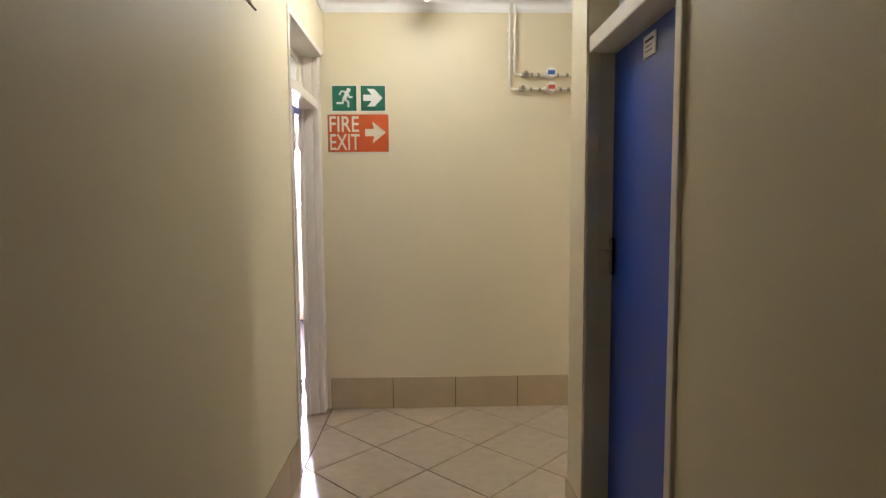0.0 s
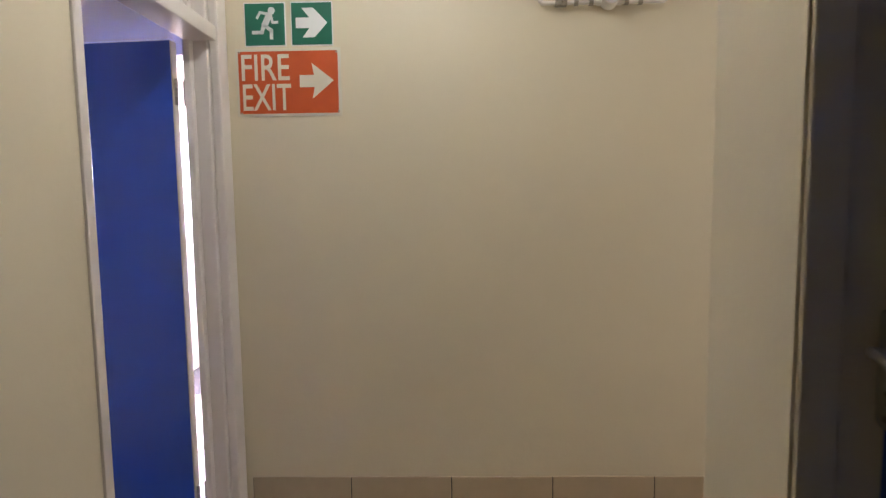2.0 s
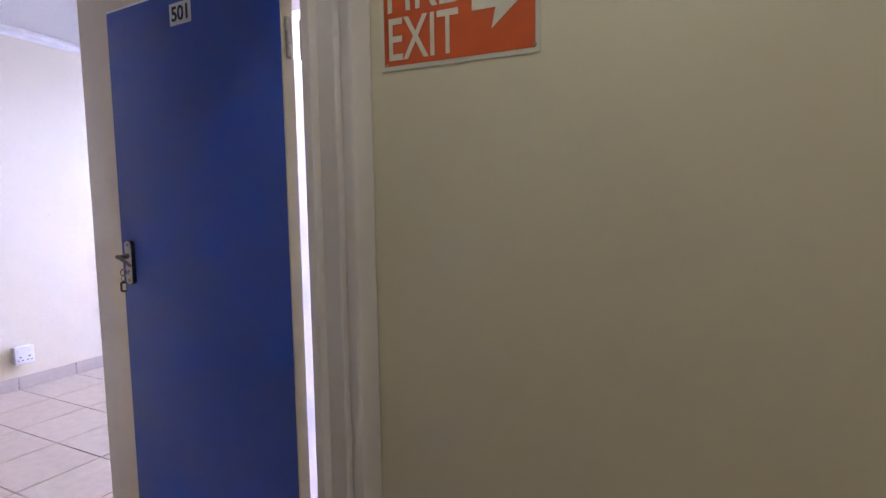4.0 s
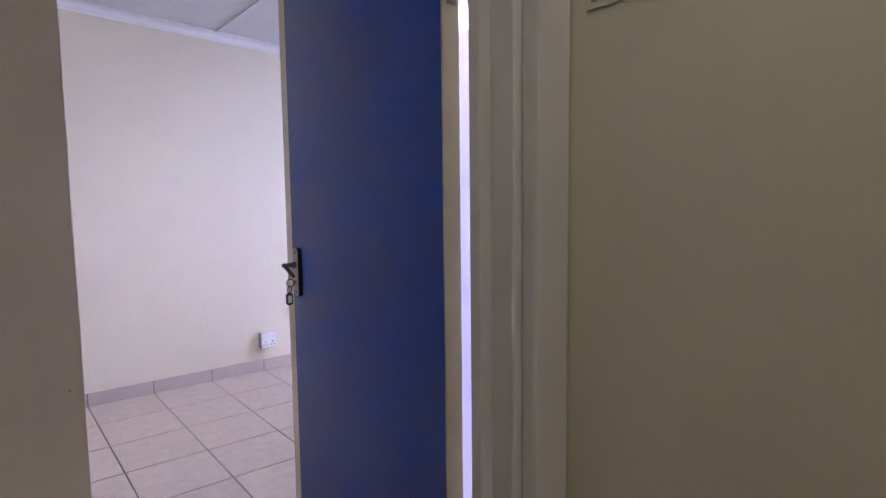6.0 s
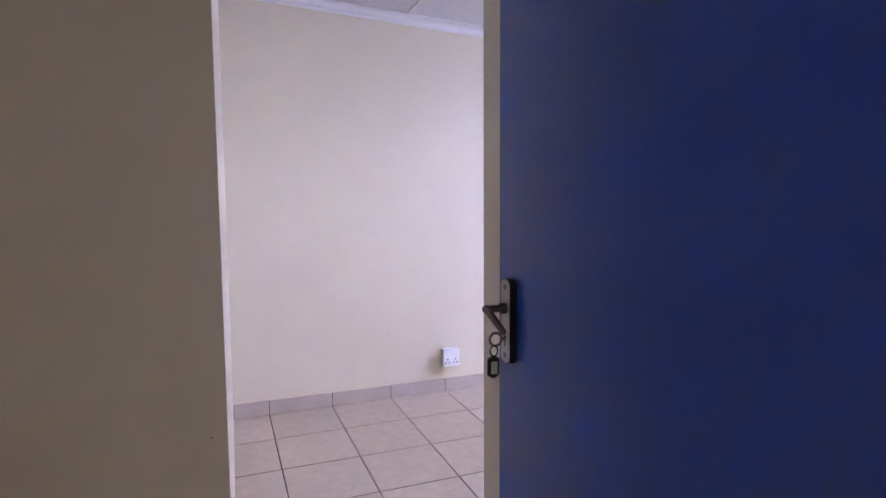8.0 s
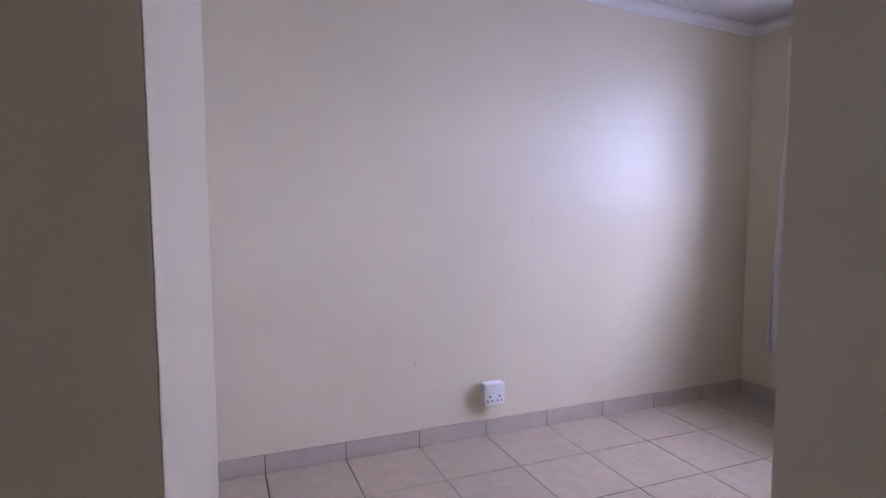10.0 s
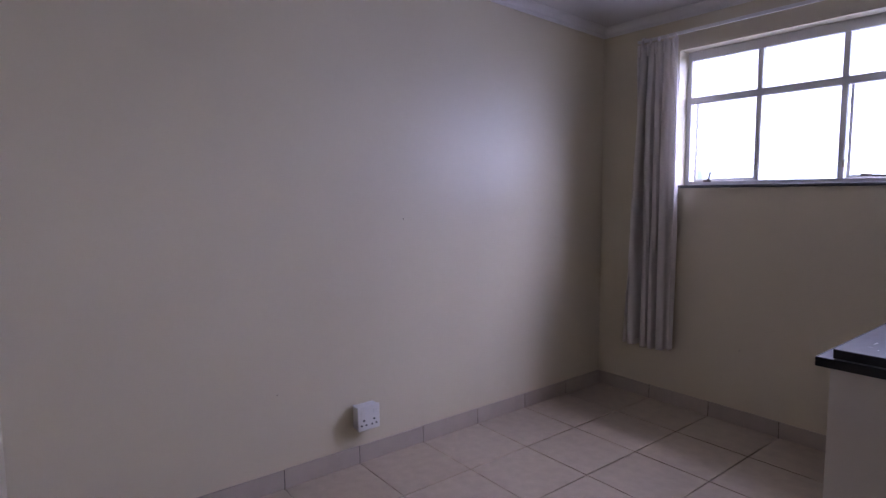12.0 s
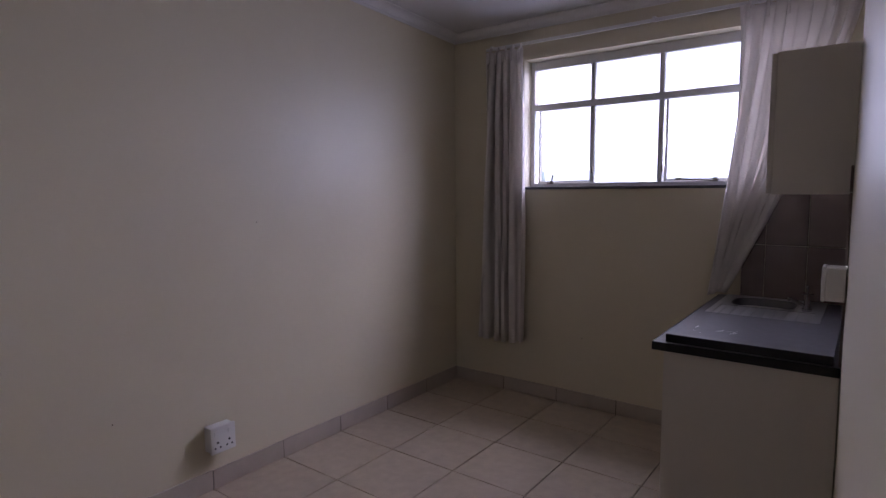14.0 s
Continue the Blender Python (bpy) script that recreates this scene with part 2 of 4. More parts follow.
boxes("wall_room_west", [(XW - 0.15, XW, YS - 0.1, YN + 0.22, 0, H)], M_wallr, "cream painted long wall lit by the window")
WX0, WX1, WZ0, WZ1 = -4.225, -2.395, 1.52, 2.405
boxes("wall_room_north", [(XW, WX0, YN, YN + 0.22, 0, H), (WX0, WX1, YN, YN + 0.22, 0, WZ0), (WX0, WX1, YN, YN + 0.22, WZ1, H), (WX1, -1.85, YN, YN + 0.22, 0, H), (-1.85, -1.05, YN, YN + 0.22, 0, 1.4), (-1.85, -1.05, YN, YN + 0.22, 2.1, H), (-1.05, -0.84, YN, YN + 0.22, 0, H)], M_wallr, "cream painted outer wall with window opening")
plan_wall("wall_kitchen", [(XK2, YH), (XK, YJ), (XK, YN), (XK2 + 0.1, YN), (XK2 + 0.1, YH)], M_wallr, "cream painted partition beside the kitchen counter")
boxes("wall_bathroom_south", [(XK2 + 0.1, -1.80, YH, YH + 0.1, 0, H), (-1.80, -0.925, YH, YH + 0.1, 2.06, H), (-0.925, -0.84, YH, YH + 0.1, 0, H)], M_wall, "cream painted partition with bathroom doorway")
boxes("wall_bathroom_east", [(-0.84, -0.74, YE + 0.12, YN + 0.22, 0, H)], M_white, "white wall of the bathroom")
boxes("ground", [(-900, 900, -900, 900, -16.2, -16)], M_ground, "open ground far below the building", "ground")


def cornice(name, a, b, inward, za=CB, zb=CB):
    """Coved cornice from a to b along a wall, on the side inward; za and zb its underside at the ends."""
    a, b, n = Vector((*a, 0)), Vector((*b, 0)), Vector((*inward, 0))
    prof = [(0, CB), (0.006, CB), (0.010, CB + 0.012), (0.014, CB + 0.014)]
    prof += [(0.014 + 0.046 * (1 - math.cos(k * math.pi / 12)), CB + 0.014 + 0.040 * math.sin(k * math.pi / 12)) for k in range(1, 7)]
    prof += [(0.068, H - 0.004), (0.068, H), (0, H)]
    bm = B()
    ra = [bm.verts.new(a + n * d + Vector((0, 0, z + za - CB))) for d, z in prof]
    rb = [bm.verts.new(b + n * d + Vector((0, 0, z + zb - CB))) for d, z in prof]
    k = len(prof)
    for i in range(k):
        bm.faces.new((ra[i], ra[(i + 1) % k], rb[(i + 1) % k], rb[i]))
    bm.faces.new(ra)
    bm.faces.new(rb)
    return tagged(part(name, bm, M_corn), "white coved plaster cornice", "trim", kind="structure")


cornice("trim", (XL, YE), (3.2, YE), (0, -1))
cornice("trim", (XL, -2.3), (XL, YE), (1, 0))
cornice("trim", (XR, -2.3), (XR, YP), (-1, 0))
cornice("trim", (XR, YP), (3.2, YP), (0, 1))
cornice("trim", (XW, YS), (XW, YN), (1, 0), room_cb(YS), room_cb(YN))
cornice("trim", (XW, YN), (XK, YN), (0, -1), room_cb(YN), room_cb(YN))
cornice("trim", (XW, YS), (XH, YSH), (0, 1), room_cb(YS), room_cb(YSH))
cornice("trim", (XK2, YH), (XK, YJ), (-1, 0), room_cb(YH), room_cb(YJ))
cornice("trim", (XK, YJ), (XK, YN), (-1, 0), room_cb(YJ), room_cb(YN))
cornice("trim", (XK2, YH), (-0.9, YH), (0, -1))
for x0, x1, y0, y1, z in [(0.15, 0.18, -2.3, 3.44, H), (XW + 0.07, XK - 0.07, 4.20, 4.235, room_cb(4.22) + 0.061), (XW + 0.07, XK - 0.07, 5.42, 5.455, room_cb(5.44) + 0.061)]:
    bm = bx(B(), x0, x1, y0, y1, z - 0.009, z, bevel=0.003)
    tagged(part("trim", bm, M_ceil), "flat cover strip over a ceiling board joint", "trim", kind="structure")


# ---- doorways: pressed steel frames with fanlights ----
def frame_left():
    f = thing("door_frame_1", "off-white enamelled steel door frame with fanlight", "door frame", kind="structure")
    x0, x1, y0, zt = -0.935, XL + 0.008, 2.488, 2.435
    bm = B()
    bx(bm, -0.90, x1, y0, y0 + 0.035, 0, zt, bevel=0.004)
    bx(bm, x0, -0.90, y0, y0 + 0.048, 0, zt, bevel=0.003)
    part("near_jamb", bm, M_frame, f)
    bm = B()
    bx(bm, -0.823, -0.783, 3.418, YE - 0.003, 0, zt, bevel=0.010)
    bx(bm, -0.880, -0.823, 3.400, YE - 0.003, 0, zt, bevel=0.005)
    bx(bm, -0.908, -0.880, 3.372, YE - 0.003, 0, zt, bevel=0.004)
    part("far_jamb", bm, M_frame, f)
    bm = B()
    bx(bm, -0.90, x1, y0 + 0.035, 3.400, zt - 0.035, zt, bevel=0.004)
    bx(bm, x0, -0.90, y0 + 0.048, 3.372, zt - 0.05, zt, bevel=0.003)
    part("head", bm, M_frame, f)
    bm = B()
    bx(bm, -0.906, -0.785, y0 + 0.035, 3.402, 2.064, 2.122, bevel=0.006)
    part("transom_bar", bm, M_frame, f)
    bm = B()
    for r in [(2.536, 3.376, 2.122, 2.149), (2.536, 3.376, zt - 0.075, zt - 0.05), (2.536, 2.563, 2.149, zt - 0.075), (3.346, 3.376, 2.149, zt - 0.075)]:
        bx(bm, -0.925, -0.895, *r, bevel=0.003)
    part("fanlight_sash", bm, M_frame, f)
    part("fanlight_board", bx(B(), -0.914, -0.909, 2.558, 3.350, 2.145, 2.365), M_white, f, "white painted fanlight board")
    return f


frame_left()


def frame_right():
    f = thing("door_frame_2", "off-white enamelled steel door frame with fanlight", "door frame", kind="structure")
    part("near_jamb", bx(bx(B(), XR - 0.012, 0.645, 0.938, 0.976, 0, 2.50, bevel=0.006), 0.645, 0.70, 0.938, 0.990, 0, 2.50, bevel=0.003), M_frame, f)
    bm = B()
    bx(bm, XR + 0.004, 0.600, 1.782, 1.790, 0, 2.50, bevel=0.003)
    bx(bm, 0.600, 0.645, 1.796, 1.826, 0, 2.50, bevel=0.006)
    bx(bm, 0.645, 0.699, 1.822, 1.84, 0, 2.50, bevel=0.003)
    part("far_jamb", bm, M_wall, f)
    part("head", bx(B(), XR + 0.045, 0.70, 0.976, 1.800, 2.46, 2.50, bevel=0.004), M_frame, f)
    part("transom_bar", bx(B(), XR + 0.008, 0.70, 0.976, 1.796, 2.012, 2.072, bevel=0.006), M_frame, f)
    part("fanlight_panel", bx(B(), 0.67, 0.68, 0.976, 1.800, 2.072, 2.46), M_white, f, "white painted fanlight panel")
    return f


frame_right()


def lock_set(parent, p, out, along, keyed, metal, z=1.28, plate_metal=None, reach=1.0):
    """Lever handle on a tall plate: p the plate's centre on the leaf's face, out its normal, along the way the lever points."""
    o, a = Vector(out), Vector(along)
    up = Vector((0, 0, 1))
    base = Matrix((( a.x, o.x, 0, p[0]), (a.y, o.y, 0, p[1]), (0, 0, 1, z), (0, 0, 0, 1)))

    def done(name, bm, m, par, label=""):
        bm.transform(base)
        return part(name, bm, m, par, label, smooth=True)

    arc = [(k * math.pi / 12) for k in range(13)]
    pts = [(0.0185 * math.cos(u), 0.061 + 0.011 * math.sin(u)) for u in arc] + [(-0.0185 * math.cos(u), -0.061 - 0.011 * math.sin(u)) for u in arc]
    # plate sides are coloured near black to stand for their unlit side
    plate = done("lock_plate", poly(B(), pts, 0.0, 0.012), M_edge, parent, "tall metal lock plate, sides painted dark as shade")
    done("plate_face", poly(B(), [(x * 0.93, z * 0.985) for x, z in pts], 0.0115, 0.0132), plate_metal or M_chrome, plate, "satin metal face")
    for zz in (0.058, -0.058):
        done("screw", rod(B(), (0, 0.010, zz), (0, 0.0145, zz), 0.0045), M_dkmet, plate)
    bm = B()
    rod(bm, (0, 0.008, 0.022), (0, 0.022, 0.022), 0.0095)
    rod(bm, (0, 0.018, 0.022), (0, 0.049, 0.022), 0.0062)
    for k in range(8):
        u, w = k / 8, (k + 1) / 8
        a0 = Vector((0.060 * u, 0.047 - 0.005 * u * u, 0.022 - 0.025 * u ** 1.3))
        a1 = Vector((0.060 * w, 0.047 - 0.005 * w * w, 0.022 - 0.025 * w ** 1.3))
        rod(bm, a0, a1, 0.0062 - 0.0008 * u, 0.0062 - 0.0008 * w)
        ball(bm, a1, 0.0062 - 0.0008 * w, 10)
    ball(bm, (0, 0.047, 0.022), 0.0072)
    bm.transform(Matrix.Diagonal((1, reach, 1, 1)))
    done("lever_handle", bm, metal, parent, "curved satin metal lever")
    bm = B()
    rod(bm, (0, 0.012, -0.028), (0, 0.0138, -0.028), 0.004)
    bx(bm, -0.0016, 0.0016, 0.012, 0.0138, -0.042, -0.028)
    done("keyhole", bm, M_dark, plate)
    if keyed:
        bm = B()
        rod(bm, (0, 0.004, -0.030), (0, 0.020, -0.030), 0.0028)
        for k in range(12):
            u, w = k * math.pi / 6, (k + 1) * math.pi / 6
            rod(bm, (0, 0.030 + 0.011 * math.cos(u), -0.030 + 0.011 * math.sin(u)), (0, 0.030 + 0.011 * math.cos(w), -0.030 + 0.011 * math.sin(w)), 0.0022, n=8)
        key = done("key", bm, M_dkmet, parent, "steel key left in the lock")
        bm = B()
        for k in range(10):
            u, w = k * math.pi / 5, (k + 1) * math.pi / 5
            rod(bm, (0.002, 0.034 + 0.007 * math.cos(u), -0.049 + 0.009 * math.sin(u)), (0.002, 0.034 + 0.007 * math.cos(w), -0.049 + 0.009 * math.sin(w)), 0.0012, n=6)
        for q, r in ((0.0272, 0.0030), (0.0310, 0.0042), (0.0350, 0.0046), (0.0390, 0.0042), (0.0428, 0.0030)):
            rod(bm, (0.0022, q, -0.094 + abs(q - 0.035) * 0.5), (0.0022, q, -0.058 - abs(q - 0.035) * 0.5), r, n=10)
        tag = done("key_tag", bm, M_dark, key, "dark plastic key tag")
        bm = bx(B(), 0.0060, 0.0070, 0.0295, 0.0405, -0.087, -0.066)
        done("tag_paper", bm, M_sign, key)


def hinge(parent, x, y, z):
    bm = B()
    for k in range(3):
        rod(bm, (x, y, z - 0.05 + k * 0.034), (x, y, z - 0.05 + k * 0.034 + 0.031), 0.006)
    bx(bm, 0.0003, 0.0022, y, 0.032, z - 0.05, z + 0.05)
    bx(bm, x + 0.004, x + 0.018, y + 0.036, y + 0.039, z - 0.05, z + 0.05)
    part("hinge", bm, M_valve, parent, "paint-spattered steel butt hinge", smooth=True)


def blue_leaf(parent, w, h, t=0.04):
    """Leaf with its hinge edge at x = 0, running to -x, front face at y = 0."""
    part("leaf", bx(B(), -w + 0.004, -0.004, 0, t, 0.008, h, bevel=0.002), M_blue, parent, "smooth blue enamelled leaf")
    part("lipping", bx(B(), -0.0045, 0, 0.001, t - 0.001, 0.008, h - 0.001, bevel=0.001), M_lip, parent, "cream painted edge strip")
    part("lipping", bx(B(), -w, -w + 0.0045, 0.001, t - 0.001, 0.008, h - 0.001, bevel=0.001), M_lip, parent, "cream painted edge strip")
    part("top_lipping", bx(B(), -w + 0.004, -0.004, 0.001, t - 0.001, h - 0.001, h + 0.006), M_white, parent, "white painted top edge")


# open blue entrance door
door = thing("door_1", "blue painted flat door standing wide open, key in lock", "door", kind="structure", at=pose(-0.934, 3.332, 0, 0, 0, -4.4))
blue_leaf(door, 0.797, 2.052)
lock_set(door, (-0.737, 0), (0, -1, 0), (1, 0, 0), True, M_dkmet, 1.252)
lock_set(door, (-0.737, 0.04), (0, 1, 0), (1, 0, 0), False, M_dkmet, 1.252)
plate = part("number_plate", bx(B(), -0.453, -0.358, -0.0035, 0, 1.958, 2.018), M_signw, door, "white plate with black number")
text_part("digits", "501", -0.443, -0.368, -0.0036, 1.967, 2.009, M_dark, plate, bold=0.02)
for z in (0.22, 1.86):
    hinge(door, 0.010, 0.012, z)

# closed blue door in the recess
door = thing("door_2", "closed blue painted flat door in a deep reveal", "door", kind="structure", at=pose(0.658, 0.992, 0, 0, 0, -90))
part("leaf", bx(B(), -0.828, -0.002, 0, 0.04, 0.008, 2.010, bevel=0.002), M_blue, door, "smooth blue enamelled leaf")
lock_set(door, (-0.778, 0), (0, -1, 0), (1, 0, 0), False, M_nickel, 1.233, M_nickel, 0.72)
plate = part("label_plate", bx(B(), -0.50, -0.40, -0.004, 0, 1.915, 1.985), M_signw, door, "small white label with dark lettering")
for r in ((-0.485, -0.415, 1.962, 1.970), (-0.48, -0.43, 1.946, 1.949), (-0.48, -0.425, 1.931, 1.934)):
    part("lettering_bar", bx(B(), r[0], r[1], -0.005, -0.004, r[2], r[3]), M_dark, plate)

# bathroom door, swung inward
door = thing("door_3", "white painted flat door standing open inside the bathroom", "door", kind="structure", at=pose(-1.755, YH + 0.012, 0, 0, 0, -21))
part("leaf", bx(B(), -0.04, 0, 0.0, 0.735, 0.008, 2.03, bevel=0.002), M_white, door)
lock_set(door, (0, 0.675), (1, 0, 0), (0, -1, 0), False, M_chrome, 1.25)

# ---- things on the corridor's end wall ----
yw = YE
sx = lambda p: -0.750 + (p - 35) * 0.432 / 490
sz = lambda p: 2.057 - (p - 272) * 0.272 / 312
sign = thing("fire_exit_sign", "red metal sign with cream words and arrow", "sign")
part("board", bx(B(), -0.752, -0.317, yw - 0.004, yw - 0.0005, 1.783, 2.059, bevel=0.001), M_sign, sign, "board with cream border")
part("red_field", bx(B(), -0.741, -0.329, yw - 0.0052, yw - 0.004, 1.795, 2.047), M_red, sign)
text_part("word", "FIRE", sx(60), sx(285), yw - 0.0053, sz(418), sz(298), M_sign, sign, bold=0.008)
text_part("word", "EXIT", sx(62), sx(290), yw - 0.0053, sz(557), sz(435), M_sign, sign, bold=0.008)
pts = [(332, 396), (400, 396), (390, 340), (492, 422), (390, 507), (402, 452), (332, 452)]
part("arrow", poly(B(), [(sx(a), sz(b)) for a, b in pts], yw - 0.0063, yw - 0.0052), M_sign, sign)
for a, b in ((52, 287), (508, 290), (512, 565), (55, 570)):
    part("screw", rod(B(), (sx(a), yw - 0.004, sz(b)), (sx(a), yw - 0.0075, sz(b)), 0.004, n=10), M_valve, sign, "small rusty fixing screw")


def green_sign(x0, x1, label):
    s = thing("green_safety_sign", label, "sign", "green signs over the fire exit sign")
    part("board", bx(B(), x0 - 0.004, x1 + 0.004, yw - 0.003, yw - 0.0005, 2.066, 2.243, bevel=0.0008), M_signw, s)
    part("green_field", bx(B(), x0, x1, yw - 0.004, yw - 0.003, 2.071, 2.238, bevel=0.0004), M_green, s)
    return s


s = green_sign(sx(85), sx(270), "square green sign with white running pictogram")
bm = B()
rod(bm, (sx(210), yw - 0.0040, sz(98)), (sx(210), yw - 0.0049, sz(98)), 0.0145, n=20)


def stroke(bm, a, b, w):
    (x0, z0), (x1, z1) = (sx(a[0]), sz(a[1])), (sx(b[0]), sz(b[1]))
    d = Vector((x1 - x0, z1 - z0)).normalized() * w
    n = Vector((-d.y, d.x))
    q = [(x0 - d.x * .6 + n.x, z0 - d.y * .6 + n.y), (x1 + d.x * .6 + n.x, z1 + d.y * .6 + n.y), (x1 + d.x * .6 - n.x, z1 + d.y * .6 - n.y), (x0 - d.x * .6 - n.x, z0 - d.y * .6 - n.y)]
    poly(bm, q, yw - 0.0049, yw - 0.0040)


for a, b, w in [((198, 118), (178, 160), .0125), ((178, 165), (207, 188), .0075), ((207, 188), (207, 224), .0070), ((172, 165), (163, 196), .0075), ((163, 196), (121, 196), .0070), ((190, 112), (157, 105), .0055), ((157, 105), (142, 131), .0052), ((207, 122), (214, 150), .0055), ((214, 151), (237, 151), .0052)]:
    stroke(bm, a, b, w)
part("pictogram", bm, M_signw, s)
s = green_sign(sx(303), sx(490), "square green sign with white arrow")
pts = [(322, 132), (386, 132), (350, 88), (405, 88), (470, 157), (408, 223), (352, 223), (386, 180), (322, 180)]
part("arrow", poly(B(), [(sx(a), sz(b)) for a, b in pts], yw - 0.0049, yw - 0.0040), M_signw, s)

yp = YE - 0.026


def pipe_run(label, zc, xa, xb, xm, valve_x, union_x, dial, colour):
    p = thing("water_pipe", label, "pipe", "meter pipes on the end wall")
    bm = B()
    r = 0.0085
    rod(bm, (xa, yp, H), (xa, yp, zc + 0.012), r)
    rod(bm, (xa, yp, zc + 0.012), (xa + 0.012, yp, zc), r)
    rod(bm, (xa + 0.012, yp, zc), (xb - 0.012, yp, zc), r)
    rod(bm, (xb - 0.012, yp, zc), (xb, yp, zc + 0.012), r)
    rod(bm, (xb, yp, zc + 0.012), (xb, yp, H), r)
    for c in ((xa, yp, zc + 0.012), (xa + 0.012, yp, zc), (xb - 0.012, yp, zc), (xb, yp, zc + 0.012)):
        ball(bm, c, r * 1.02, 10)
    part("tube", bm, M_pipe, p, smooth=True)
    bm = B()
    bx(bm, valve_x - 0.024, valve_x + 0.024, yp - 0.015, yp + 0.015, zc - 0.014, zc + 0.014, bevel=0.005)
    rod(bm, (valve_x + 0.006, yp - 0.012, zc), (valve_x + 0.006, yp - 0.03, zc + 0.012), 0.006)
    bx(bm, valve_x - 0.012, valve_x + 0.014, yp - 0.034, yp - 0.024, zc + 0.008, zc + 0.022, bevel=0.002)
    part("stop_valve", bm, M_valve, p, "tarnished brass stop valve", smooth=True)
    for u in union_x:
        part("union_nut", rod(B(), (u - 0.008, yp, zc), (u + 0.008, yp, zc), 0.0135, n=8), M_valve, p)
    m = part("meter_body", rod(rod(B(), (xm - 0.05, yp, zc), (xm + 0.05, yp, zc), 0.013), (xm, yp + 0.012, zc + 0.004), (xm, yp - 0.045, zc + 0.012), 0.034, n=24), M_pipe, p, "round white water meter", smooth=True)
    q = rod(B(), (xm, yp - 0.045, zc + 0.012), (xm, yp - 0.049, zc + 0.0125), 0.031, n=24)
    part("dial_rim", q, M_signw, m)
    part("dial", bx(B(), xm - 0.024, xm + 0.024, yp - 0.0515, yp - 0.0490, zc - 0.008, zc + 0.022, bevel=0.001), colour, m, dial)
    for z in (2.42, 2.60):
        part("clip", bx(B(), xa - 0.014, xa + 0.014, yp + 0.006, YE, z - 0.008, z + 0.008), M_pipe, p)
    return p


pipe_run("white painted water pipe with blue-dial meter", 2.303, 0.528, 0.947, 0.768, 0.602, (0.645, 0.69, 0.82, 0.885), "blue dial", M_mblue)
pipe_run("white painted water pipe with red-dial meter", 2.208, 0.495, 1.000, 0.771, 0.580, (0.64, 0.70, 0.84, 0.895), "red dial", M_mred)

lamp = thing("fluorescent_light", "lit fluorescent tube on a white ceiling batten", "lamp")
part("batten", bx(B(), -0.095, -0.025, 2.00, 3.22, H - 0.045, H, bevel=0.006), M_plast, lamp)
for y in (2.005, 3.185):
    part("lamp_holder", bx(B(), -0.075, -0.045, y, y + 0.03, H - 0.095, H - 0.045, bevel=0.004), M_plast, lamp)
part("tube", rod(B(), (-0.06, 2.035, H - 0.075), (-0.06, 3.185, H - 0.075), 0.013, n=16), M_bulb, lamp, "glowing fluorescent tube", smooth=True)

hook = thing("wall_hook", "small brown metal bracket with prongs on the wall", "hook")
part("back_plate", bx(B(), XL, XL + 0.006, 1.69, 1.87, 2.24, 2.265, bevel=0.002), M_brownm, hook)
for k in range(3):
    y = 1.71 + k * 0.05
    part("prong", rod(rod(B(), (XL + 0.004, y, 2.252), (XL + 0.022, y + 0.03, 2.205), 0.0045), (XL + 0.022, y + 0.03, 2.205), (XL + 0.034, y + 0.048, 2.192), 0.0045), M_brownm, hook)


